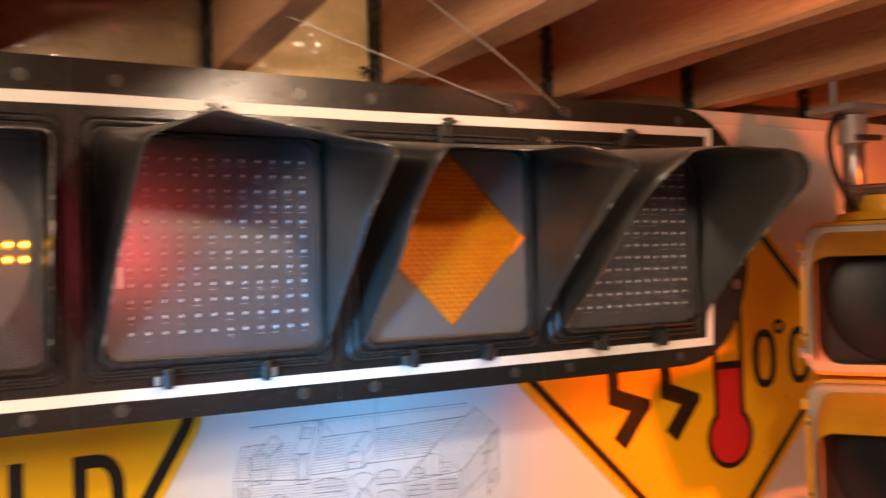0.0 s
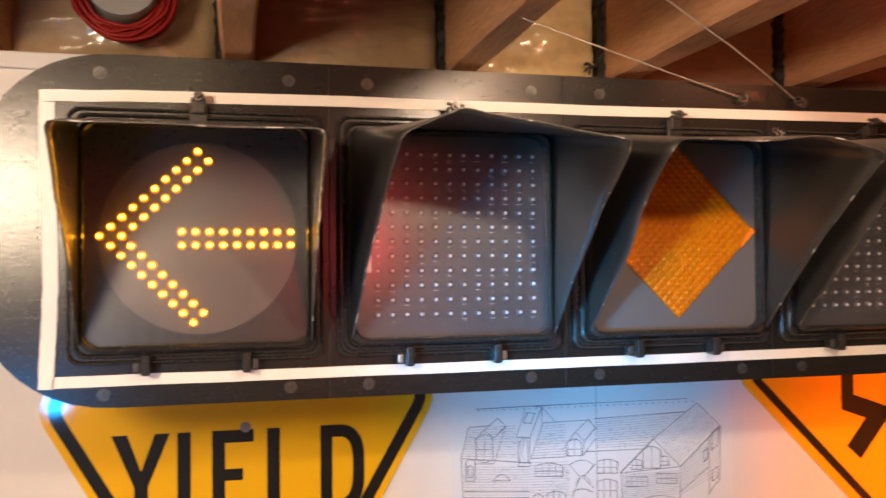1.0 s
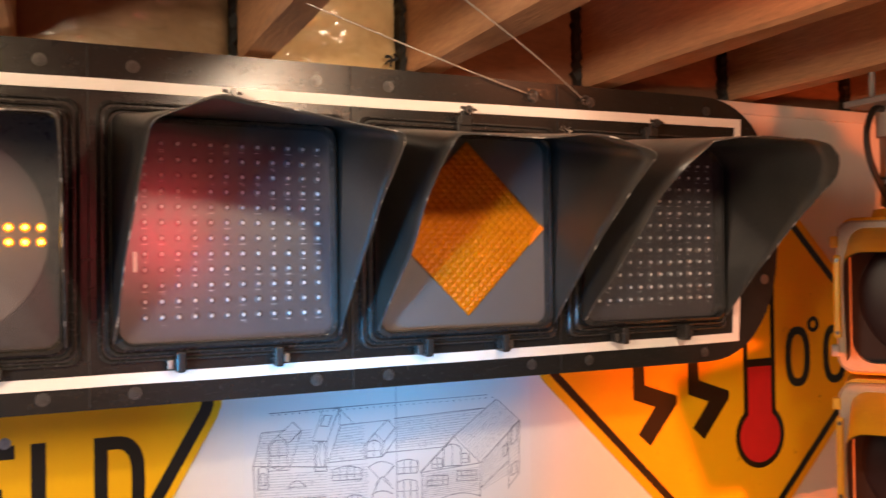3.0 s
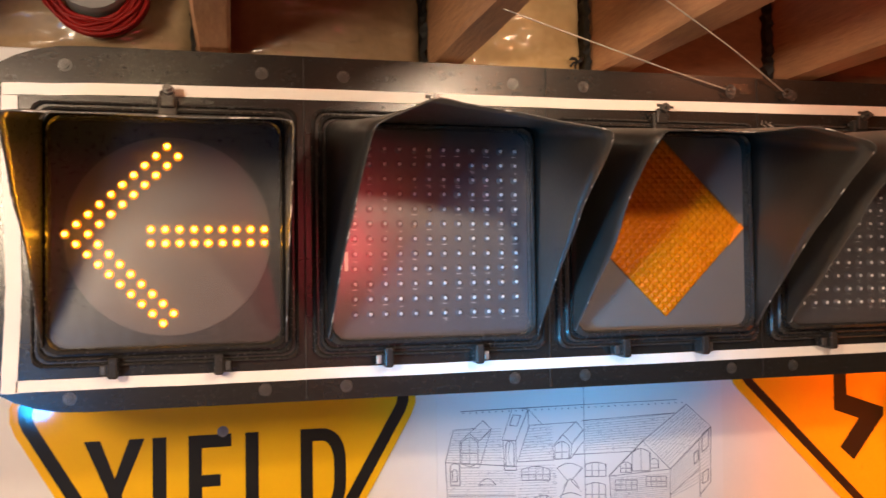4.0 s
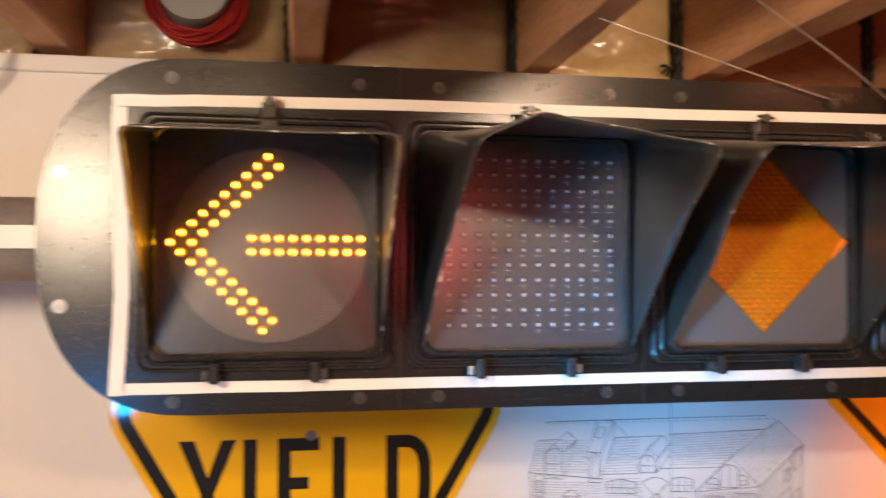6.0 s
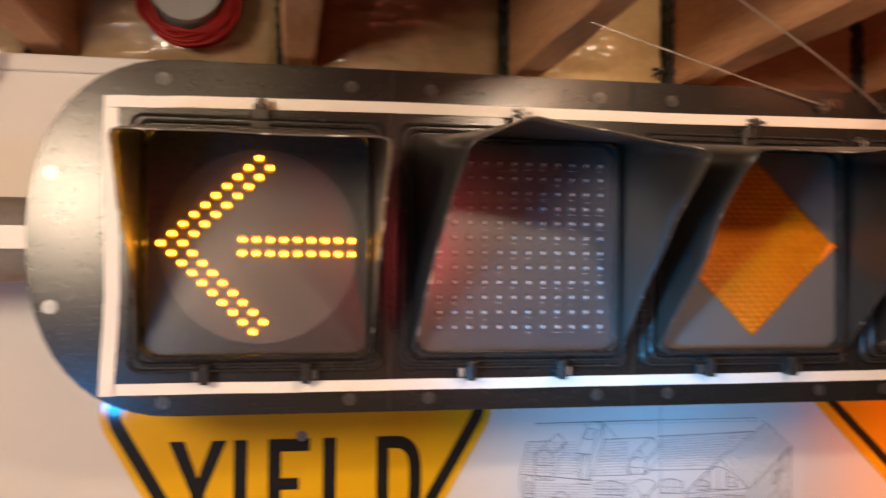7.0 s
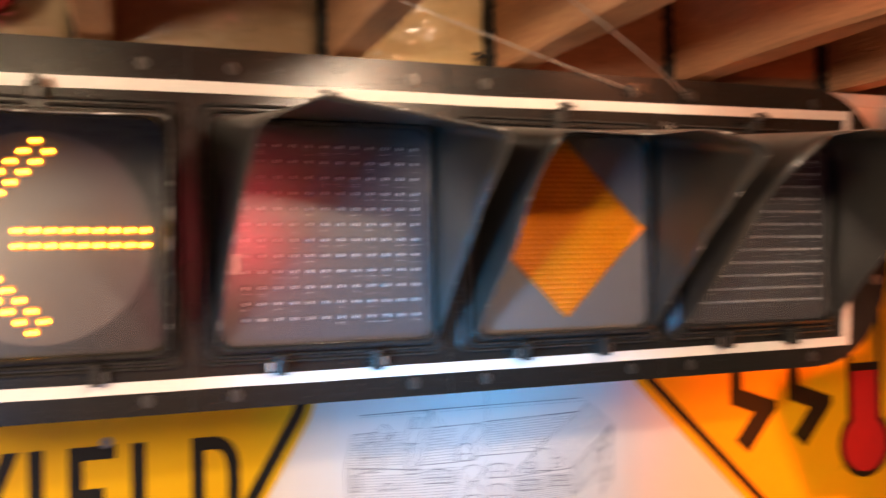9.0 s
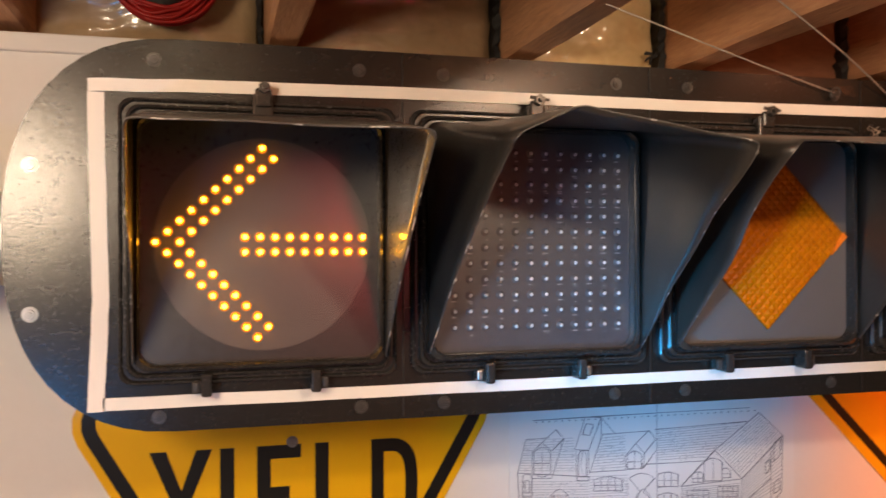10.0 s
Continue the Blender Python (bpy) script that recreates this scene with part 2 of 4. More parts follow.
def part(name, bm, material, parent=None, label="", smooth=False, local=False):
    """Links a bmesh as one mesh object, under parent when one is given."""
    if parent and not local:
        bm.transform(Matrix.Translation(-origin(parent)))
    me = bpy.data.meshes.new(name)
    bmesh.ops.recalc_face_normals(bm, faces=bm.faces)
    for f in bm.faces:
        f.smooth = smooth
    bm.to_mesh(me)
    bm.free()
    me.materials.append(material)
    ob = new(name, me)
    if parent:
        ob.parent = parent
    if label:
        ob["label"] = label
    return ob


def shared(name, mesh, place, parent):
    ob = new(name, mesh)
    ob.location = Vector(place) - origin(parent)
    ob.parent = parent
    return ob


def thing(name, place, label, category, group="", kind=""):
    ob = new(name)
    ob.location = place
    return tagged(ob, label, category, group, kind)


def add_box(bm, x0, x1, y0, y1, z0, z1, bevel=0.0):
    made = bmesh.ops.create_cube(bm, size=1.0, matrix=Matrix.Translation(((x0 + x1) / 2, (y0 + y1) / 2, (z0 + z1) / 2)) @ Matrix.Diagonal((x1 - x0, y1 - y0, z1 - z0, 1)))
    if bevel:
        edges = list({e for v in made["verts"] for e in v.link_edges})
        bmesh.ops.bevel(bm, geom=edges, offset=bevel, segments=2, affect="EDGES", profile=0.5)
    return bm


def box(x0, x1, y0, y1, z0, z1, bevel=0.0):
    return add_box(bmesh.new(), x0, x1, y0, y1, z0, z1, bevel)


def add_rod(bm, a, b, r0, r1=None, seg=16):
    a, b = Vector(a), Vector(b)
    m = Matrix.Translation((a + b) / 2) @ (b - a).to_track_quat("Z", "Y").to_matrix().to_4x4()
    bmesh.ops.create_cone(bm, cap_ends=True, segments=seg, radius1=r0, radius2=r0 if r1 is None else r1, depth=(b - a).length, matrix=m)
    return bm


def rod(a, b, r0, r1=None, seg=16):
    return add_rod(bmesh.new(), a, b, r0, r1, seg)


def tube(points, radius, seg=8):
    """A smooth round tube through points."""
    pts = [Vector(p) for p in points]
    fine = []
    for i in range(len(pts) - 1):
        p0, p1, p2, p3 = pts[max(i - 1, 0)], pts[i], pts[i + 1], pts[min(i + 2, len(pts) - 1)]
        for k in range(6):
            t = k / 6
            fine.append(0.5 * ((2 * p1) + (p2 - p0) * t + (2 * p0 - 5 * p1 + 4 * p2 - p3) * t * t + (3 * p1 - p0 - 3 * p2 + p3) * t ** 3))
    fine.append(pts[-1])
    bm = bmesh.new()
    rings = []
    side = None
    for i, p in enumerate(fine):
        d = (fine[min(i + 1, len(fine) - 1)] - fine[max(i - 1, 0)]).normalized()
        if side is None:
            side = d.orthogonal().normalized()
        side = (side - d * side.dot(d)).normalized()
        up = d.cross(side)
        rings.append([bm.verts.new(p + radius * (math.cos(a) * side + math.sin(a) * up)) for a in (2 * math.pi * k / seg for k in range(seg))])
    for r0, r1 in zip(rings, rings[1:]):
        for k in range(seg):
            bm.faces.new((r0[k], r0[(k + 1) % seg], r1[(k + 1) % seg], r1[k]))
    bm.faces.new(rings[0])
    bm.faces.new(list(reversed(rings[-1])))
    return bm


def round_rect(hx, hz, r, seg=6, cx=0.0, cz=0.0):
    """Outline of a rounded rectangle, anticlockwise as seen from -y, as (x, z)."""
    out = []
    for sx, sz, a0 in ((1, 1, 0), (-1, 1, 90), (-1, -1, 180), (1, -1, 270)):
        for k in range(seg + 1):
            a = radians(a0 + 90 * k / seg)
            out.append((cx + sx * (hx - r) + r * math.cos(a), cz + sz * (hz - r) + r * math.sin(a)))
    return out


def loft(loops, close_last=True, close_first=False):
    """Skins a row of outlines, each a list of (x, y, z)."""
    bm = bmesh.new()
    rings = [[bm.verts.new(p) for p in loop] for loop in loops]
    n = len(rings[0])
    for r0, r1 in zip(rings, rings[1:]):
        for k in range(n):
            bm.faces.new((r0[k], r0[(k + 1) % n], r1[(k + 1) % n], r1[k]))
    if close_last:
        bm.faces.new(rings[-1])
    if close_first:
        bm.faces.new(rings[0])
    return bm


def plate(outline, y0, y1):
    """A flat plate of an outline of (x, z), from y0 back to y1."""
    return loft([[(x, y0, z) for x, z in outline], [(x, y1, z) for x, z in outline]], True, True)


def band(outer, inner, y0, y1):
    """A flat ring between two outlines of as many points."""
    bm = bmesh.new()
    rows = [[bm.verts.new((x, y, z)) for x, z in o] for o, y in ((outer, y0), (inner, y0), (inner, y1), (outer, y1))]
    n = len(outer)
    for a, b in zip(rows, rows[1:] + rows[:1]):
        for k in range(n):
            bm.faces.new((a[k], a[(k + 1) % n], b[(k + 1) % n], b[k]))
    return bm


def strokes(bm, pairs, width, y0, y1):
    """Bars of a width between points of (x, z)."""
    for k, ((xa, za), (xb, zb)) in enumerate(pairs):
        y0 -= 0.00004 * (k % 3 + 1)
        d = Vector((xb - xa, 0, zb - za))
        n = Vector((-d.z, 0, d.x)).normalized() * width / 2
        v = [bm.verts.new((x + s * n.x, y, z + s * n.z)) for y in (y0, y1) for x, z, s in ((xa, za, -1), (xb, zb, -1), (xb, zb, 1), (xa, za, 1))]
        for f in ((0, 1, 2, 3), (7, 6, 5, 4), (0, 4, 5, 1), (1, 5, 6, 2), (2, 6, 7, 3), (3, 7, 4, 0)):
            bm.faces.new([v[i] for i in f])
    return bm


# ---- the room ----
WY = 0.325
RIGHT, LEFT, BACK, DECK = 4.6, -2.6, -4.2, 2.13
tagged(part("wall_north", box(LEFT, RIGHT, WY, 0.50, 0, 1.862), WALL), "white painted basement wall", "wall", kind="structure")
tagged(part("wall_cap", box(LEFT, RIGHT, WY - 0.012, 0.50, 1.862, 1.890, 0.003), WALL), "white painted cap board along the wall top", "trim", kind="structure")
tagged(part("wall_rim", box(LEFT, RIGHT, 0.44, 0.50, 1.890, DECK), RIM_WOOD), "brown wooden rim board behind the insulation", "wall", kind="structure")
# unseen wall; its grey is chosen for reflections and bounced light
tagged(part("wall_south", box(LEFT, RIGHT, BACK - 0.1, BACK, 0, DECK), BOUNCE_WALL), "unseen back wall in a grey that sets the bounced light", "wall", kind="structure")
tagged(part("wall_west", box(LEFT - 0.1, LEFT, BACK - 0.1, 0.50, 0, DECK), WALL), "white painted basement wall", "wall", kind="structure")
tagged(part("wall_east", box(RIGHT, RIGHT + 0.1, BACK - 0.1, 0.50, 0, DECK), WALL), "white painted basement wall", "wall", kind="structure")
tagged(part("floor", box(LEFT, RIGHT, BACK, WY, -0.1, 0), FLOOR), "bare grey concrete floor", "floor", kind="structure")
tagged(part("ceiling", box(LEFT - 0.1, RIGHT + 0.1, BACK - 0.1, 0.50, DECK, DECK + 0.03), BOARD), "brown subfloor boards above the joists", "ceiling", kind="structure")

JOISTS = ((-2.2, 0.06), (-1.8, 0.06), (-1.4, 0.06), (-1.0, 0.06), (-0.64, 0.06), (-0.278, 0.068), (0.147, 0.058), (0.568, 0.06), (0.902, 0.072), (1.318, 0.07), (1.735, 0.065), (2.150, 0.06), (2.56, 0.06), (2.95, 0.06), (3.30, 0.06), (3.70, 0.06), (4.10, 0.06))


def joist(x, w):
    """A rough-sawn joist, its lower edges worn and slightly uneven along its length."""
    bm = bmesh.new()
    rows, n = [], 30
    for i in range(n + 1):
        y = 0.438 + (BACK - 0.438) * i / n
        d = 0.004 * noise.noise((x * 7, y * 2.5, 0.3))
        e = 0.004 * noise.noise((x * 5, y * 3.1, 5.3))
        rows.append([bm.verts.new(p) for p in ((x + d, y, DECK), (x + d, y, 1.913 + e), (x + 0.006 + d, y, 1.905 + e), (x + w - 0.006 + e, y, 1.905 + d), (x + w + e, y, 1.913 + d), (x + w + e, y, DECK))])
    for a, b in zip(rows, rows[1:]):
        for k in range(6):
            bm.faces.new((a[k], a[(k + 1) % 6], b[(k + 1) % 6], b[k]))
    bm.faces.new(rows[0])
    bm.faces.new(rows[-1])
    return tagged(part("ceiling_joist", bm, WOOD), "rough brown wooden joist under the floor above", "joist", "ceiling joists")


for x, w in JOISTS:
    joist(x, w)


def insulation(x0, x1, seed):
    """A faced batt that fills the end of a joist bay, with crumpled clear plastic stretched over it."""
    if x0 > 0.95:
        bm = box(x0, x1 + 0.012, 0.405, 0.438, 1.889, DECK, 0.003)
        tagged(part("end_board", bm, END_BOARD), "reddish brown wooden board closing a joist bay", "board", "boards closing the joist bays")
        return
    bay = thing("insulation", ((x0 + x1) / 2, 0.41, 1.889), "yellowish insulation under crumpled clear plastic" if x0 > 0.5 else "brown insulation, darkened for shade, under crumpled clear plastic", "insulation", "insulation in the joist bays")
    for name, material, nx, nz, gap, rough, lab in (("batt", SHEET if x0 > 0.5 else SHADED_SHEET, 40, 28, 0.0, 0.6, "faced insulation batt"), ("plastic_sheet", FILM, 64, 46, 0.006, 0.7, "crumpled clear plastic sheet")):
        bm = bmesh.new()
        grid = []
        for j in range(nz + 1):
            row = []
            for i in range(nx + 1):
                u, v = i / nx, j / nz
                bulge = 0.045 * (math.sin(math.pi * u) ** 0.6) * (0.5 + 0.5 * math.sin(math.pi * min(v * 1.2, 1)))
                fold = 0.012 * noise.noise((u * 3.0 + seed, v * 7, seed)) + rough * 0.013 * (0.5 - abs(noise.noise((u * 7 + v * 9, v * 11 - u * 3 + seed, 2.0)))) ** 3 * 4
                if gap:
                    fold += 0.011 * (0.5 - abs(noise.noise((u * 1.6 - v * 2 + seed, v * 6 + u * 2.2, 7.0)))) ** 4 * 8
                row.append(bm.verts.new((x0 + (x1 - x0) * u, 0.415 - gap - bulge - fold, 1.889 + (DECK - 1.889) * v)))
            grid.append(row)
        for j in range(nz):
            for i in range(nx):
                bm.faces.new((grid[j][i], grid[j][i + 1], grid[j + 1][i + 1], grid[j + 1][i]))
        p = part(name, bm, material, bay, lab, smooth=True)
        if gap:
            p.visible_shadow = False


for k, ((xa, wa), (xb, wb)) in enumerate(zip(JOISTS[3:13], JOISTS[4:13])):
    insulation(xa + wa, xb - 0.012, 3.7 * k)
    bm = bmesh.new()
    n = 24
    pts = [(xb - 0.008 + 0.008 * noise.noise((0, i * 0.9, k)), 1.890 + (DECK - 1.890) * i / n, 0.0025 + 0.010 * abs(noise.noise((3, i * 1.3, k)))) for i in range(n + 1)]
    left = [bm.verts.new((x - h, 0.385, z)) for x, z, h in pts]
    right = [bm.verts.new((x + h, 0.375, z)) for x, z, h in pts]
    back = [bm.verts.new((x, 0.43, z)) for x, z, h in pts]
    for i in range(n):
        bm.faces.new((left[i], right[i], right[i + 1], left[i + 1]))
        bm.faces.new((right[i], back[i], back[i + 1], right[i + 1]))
        bm.faces.new((back[i], left[i], left[i + 1], back[i + 1]))
    tagged(part("sealant_seam", bm, GAP), "black sealant in the gap beside a joist", "sealant", "sealant beside the joists")

drip = thing("sealant_drip", (0.868, 0.385, 1.925), "frayed black drip of sealant on the insulation", "sealant")
rnd = random.Random(7)
for k in range(6):
    a = 6.28 * rnd.random()
    part("strand", tube([(0.868, 0.372, 1.925), (0.868 + 0.009 * math.cos(a), 0.368, 1.925 + 0.007 * math.sin(a)), (0.868 + 0.018 * math.cos(a + 0.4), 0.372, 1.925 + 0.014 * math.sin(a + 0.4))], 0.0022, 6), GAP, drip, smooth=True)

# ---- the horizontal four-section signal ----
ZC, PITCH, X1 = 1.572, 0.356, 0.122
CENTRES = [X1 + PITCH * k for k in range(4)]
signal = thing("traffic_signal", (0.656, 0.1, 1.343), "black horizontal four-section traffic signal with a lit amber arrow", "traffic signal")


def plate_outline(grow=0.0):
    """The long backplate: straight top and bottom, egg-shaped ends."""
    out = []
    x0, x1, top, low = 0.02, 1.315, 1.817 + grow, 1.342 - grow
    mid, hz = (top + low) / 2, (top - low) / 2
    for cx, sx in ((x1, 1), (x0, -1)):
        ax = 0.178 if sx > 0 else 0.194
        for k in range(25):
            a = radians(90 - 180 * k / 24) if sx > 0 else radians(270 - 180 * k / 24)
            c, s = math.cos(a), math.sin(a)
            out.append((cx + (ax + grow) * math.copysign(abs(c) ** 0.86, c), mid + hz * math.copysign(abs(s) ** 0.86, s)))
    return out


backplate = part("backplate", plate(plate_outline(), 0.0, 0.005), TAR, signal, "scuffed black painted metal backplate")
for x in (0.300, 0.656, 1.012):
    bm = box(x - 0.0008, x + 0.0008, -0.0016, 0.001, 1.345, 1.814)
    part("seam", bm, GAP, backplate)
housing = bmesh.new()
for c in CENTRES:
    add_box(housing, c - 0.172, c + 0.172, 0.005, 0.175, ZC - 0.17, ZC + 0.17, 0.012)
part("housing", housing, DOOR_BLACK, signal)

# white tape, a little uneven in its run
def tape(name, pts, w, seed):
    bm = bmesh.new()
    rows = []
    n = 40
    for i in range(n + 1):
        t = i / n * (len(pts) - 1)
        k = min(int(t), len(pts) - 2)
        f = t - k
        x, z = (pts[k][j] * (1 - f) + pts[k + 1][j] * f for j in (0, 1))
        d = 0.0010 * noise.noise((i * 0.31, seed, 0))
        run_x = abs(pts[-1][0] - pts[0][0]) > abs(pts[-1][1] - pts[0][1])
        a, b = ((x, z + d - w / 2), (x, z + d + w / 2)) if run_x else ((x + d - w / 2, z), (x + d + w / 2, z))
        rows.append([bm.verts.new((p[0], y, p[1])) for y, p in ((-0.0008, a), (-0.0022, a), (-0.0022, b), (-0.0008, b))])
    for a, b in zip(rows, rows[1:]):
        for k in range(4):
            bm.faces.new((a[k], a[(k + 1) % 4], b[(k + 1) % 4], b[k]))
    bm.faces.new(rows[0])
    bm.faces.new(rows[-1])
    return part(name, bm, TAPE, backplate, "white reflective tape strip")


tape("tape", [(-0.080, 1.7570), (0.05, 1.7610), (0.30, 1.7640), (0.70, 1.7650), (1.405, 1.7725)], 0.0155, 1)
tape("tape", [(-0.064, 1.3785), (0.30, 1.3790), (0.80, 1.3800), (1.392, 1.3830)], 0.0150, 2)
tape("tape", [(-0.0720, 1.3700), (-0.0660, 1.50), (-0.0715, 1.7490)], 0.0190, 3)
tape("tape", [(1.3850, 1.3900), (1.3920, 1.50), (1.3975, 1.7650)], 0.0150, 4)


def bolt_mesh(r=0.0065):
    """A washer with a domed bolt head on it, facing -y."""
    bm = bmesh.new()
    for a, b, r0, r1 in ((0, -0.0015, r * 1.35, r * 1.3), (-0.0015, -0.0042, r * 0.95, r * 0.8), (-0.0042, -0.006, r * 0.45, r * 0.35)):
        add_rod(bm, (0, a, 0), (0, b, 0), r0, r1, 14)
    me = bpy.data.meshes.new("bolt")
    bm.to_mesh(me)
    bm.free()
    return me


bolt = bolt_mesh()
bolt.materials.append(BOLT)
shiny_bolt = bolt_mesh(0.0070)
shiny_bolt.materials.append(SCREW)
for k in range(4):
    for dx in (-0.123, 0.123):
        x = CENTRES[k] + dx
        shared("bolt", bolt, (x + 0.014 * (x - 0.33), 0.0, 1.791), backplate)
        shared("bolt", bolt, (x, 0.0, 1.360), backplate)
for x in (-0.143, 1.458):
    for z in (1.661, 1.487):
        shared("bolt", shiny_bolt, (x, 0.0, z), backplate)


def door(c):
    """A square door with stepped ridges round its window, a latch above and two hinges below."""
    steps = ((0.1680, 0.0, 0.016), (0.1680, -0.008, 0.016), (0.1650, -0.011, 0.016), (0.1630, -0.007, 0.016), (0.1605, -0.007, 0.016), (0.1585, -0.015, 0.016), (0.1555, -0.018, 0.016),
             (0.1535, -0.013, 0.016), (0.1515, -0.013, 0.017), (0.1500, -0.026, 0.018), (0.1455, -0.030, 0.020), (0.1435, -0.026, 0.020), (0.1425, -0.008, 0.020))
    bm = loft([[(c + x, y, ZC + z) for x, z in round_rect(h, h + 0.003, r)] for h, y, r in steps], False)
    d = part("door", bm, DOOR_BLACK, signal, smooth=False)
    latch = bmesh.new()
    add_box(latch, c - 0.013, c + 0.013, -0.020, -0.001, ZC + 0.150, ZC + 0.180, 0.003)
    add_box(latch, c - 0.010, c + 0.010, -0.026, -0.018, ZC + 0.163, ZC + 0.186, 0.003)
    part("latch", latch, DOOR_BLACK, d)
    nut = bmesh.new()
    add_rod(nut, (c + 0.001, -0.026, ZC + 0.186), (c + 0.001, -0.034, ZC + 0.186), 0.0078, 0.0070, 6)
    add_rod(nut, (c + 0.001, -0.034, ZC + 0.186), (c + 0.001, -0.040, ZC + 0.186), 0.0036, 0.0032, 10)
    if c != CENTRES[0]:
        add_rod(nut, (c - 0.012, -0.030, ZC + 0.1895), (c + 0.014, -0.031, ZC + 0.1865), 0.0026, 0.0020, 8)
    part("nut", nut, BOLT, d)
    for dx in (-0.068, 0.062):
        hinge = bmesh.new()
        add_box(hinge, c + dx - 0.006, c + dx + 0.007, -0.030, -0.002, ZC - 0.186, ZC - 0.158, 0.003)
        side = math.copysign(1.0, dx)
        add_box(hinge, *sorted((c + dx + side * 0.004, c + dx + side * 0.0165)), -0.021, -0.004, ZC - 0.183, ZC - 0.167, 0.002)
        part("hinge", hinge, DOOR_BLACK, d)
        part("hinge_pin", box(*sorted((c + dx + side * 0.0090, c + dx + side * 0.0160)), -0.0225, -0.012, ZC - 0.181, ZC - 0.169, 0.0015), STEEL if c == CENTRES[1] else BOLT, d)
    return d


for c in CENTRES:
    door(c)


def visor(c, lift, depth=0.275, shift=0.008, radius=0.022, seed=0.0, cut=0.0, material=VISOR):
    """A bent sheet hood: deep over the window, its sides cut back on a slant. lift(u) raises the front edge at u = -1..1."""
    hx, zt, zb = 0.150, ZC + 0.152, ZC - 0.143
    path = []
    n = 22
    for k in range(n + 1):
        path.append((-hx, zb + (zt - radius - zb) * k / n))
    for k in range(1, 7):
        a = radians(180 - 15 * k)
        path.append((-hx + radius + radius * math.cos(a), zt - radius + radius * math.sin(a)))
    for k in range(1, n):
        path.append((-hx + radius + (2 * hx - 2 * radius) * k / n, zt))
    for k in range(0, 7):
        a = radians(90 - 15 * k)
        path.append((hx - radius + radius * math.cos(a), zt - radius + radius * math.sin(a)))
    for k in range(1, n + 1):
        path.append((hx, zt - radius - (zt - radius - zb) * k / n))
    bm = bmesh.new()
    rows, edge, steps = [], [], 7
    for i, (x, z) in enumerate(path):
        h = (z - zb) / (zt - zb)
        top = max(0.0, (h - 0.9) / 0.1)
        d = 0.006 + (depth - 0.006) * min(1.0, h * 1.03) + 0.004 * noise.noise((i * 0.23, seed, 1.0))
        if x < -hx * 0.7:
            d *= 1 - cut * max(0.0, min(1.0, (h - 0.35) / 0.3))
        fx = x * 0.925 + shift
        fz = z - 0.050 * h ** 1.2 + lift(x / hx) * top
        row = []
        for s in range(steps + 1):
            t = s / steps
            f = t * d / depth
            warp = 0.0025 * noise.noise((x * 12 + seed, t * 3, z * 12)) * t
            row.append(bm.verts.new((c + x + (fx - x) * f + warp, -0.024 - d * t, ZC + (z - ZC) + (fz - z) * f + warp)))
        rows.append(row)
        edge.append(row[-1].co.copy())
    for a, b in zip(rows, rows[1:]):
        for s in range(steps):
            bm.faces.new((a[s], a[s + 1], b[s + 1], b[s]))
    v = part("visor", bm, material, signal, "black sheet metal visor with chipped edges", smooth=True)
    thick = v.modifiers.new("thickness", "SOLIDIFY")
    thick.thickness, thick.offset = 0.0016, 0
    part("worn_edge", tube(edge[::3] + [edge[-1]], 0.0009, 5), WORN, v, "bare chipped metal edge")
    return v


visor(CENTRES[0], lambda u: 0.0, 0.285, 0.004, radius=0.012, seed=1.0, material=SLICK_VISOR)
visor(CENTRES[1], lambda u: 0.031 * max(0.0, 1 - abs(u + 0.48) / (0.5 if u < -0.48 else 1.45)), 0.272, 0.008, radius=0.014, seed=2.0)
visor(CENTRES[2], lambda u: 0.010 * (1 - u * u) + 0.004 * math.sin(5 * u), 0.262, 0.016, seed=3.0, cut=0.16)
visor(CENTRES[3], lambda u: 0.026 * (1 - u ** 4), 0.255, 0.026, radius=0.055, seed=4.0, cut=0.10)


def dome(r, name, material):
    bm = bmesh.new()
    bmesh.ops.create_uvsphere(bm, u_segments=8, v_segments=6, radius=r)
    bmesh.ops.delete(bm, geom=[v for v in bm.verts if v.co.y > r * 0.3], context="VERTS")
    for f in bm.faces:
        f.smooth = True
    me = bpy.data.meshes.new(name)
    bm.to_mesh(me)
    bm.free()
    me.materials.append(material)
    return me


def disc(cx, cz, r, y0, y1, seg=64):
    return plate([(cx + r * math.cos(2 * math.pi * k / seg), cz + r * math.sin(2 * math.pi * k / seg)) for k in range(seg)], y0, y1)


def cover(c, material, y):
    p = part("lens_cover", plate([(c + x, ZC + z) for x, z in round_rect(0.1424, 0.1454, 0.02)], y, y + 0.001), material, signal, "clear plastic lens cover")
    p.visible_shadow = False


# first section: the lit amber arrow
c = CENTRES[0]
lens = part("arrow_lens", plate([(c + x, ZC + z) for x, z in round_rect(0.1424, 0.1454, 0.02)], -0.010, -0.004), SMOKE, signal, "smoked lens with a lit amber arrow of diodes")
part("round_lens", disc(c + 0.002, ZC - 0.004, 0.130, -0.0125, -0.010), MILK, lens, "frosted grey round lens")
# the wider dim dome is an added amber bloom round each lit diode
lit, rim = dome(0.0033, "lit_led", LED_LIT), dome(0.0064, "led_halo", LED_HALO)
spots = []
tx, tz, dx, dz = c - 0.1260, ZC - 0.001, 0.01385, 0.01275
for s in (1, -1):
    if s < 0:
        dx, dz = 0.0132, 0.0130
    spots += [(tx + dx * k, tz + s * dz * k) for k in range(0 if s > 0 else 1, 10)]
    spots += [(tx + 2 * dx + dx * k, tz + s * dz * k) for k in range(0 if s > 0 else 1, 9)]
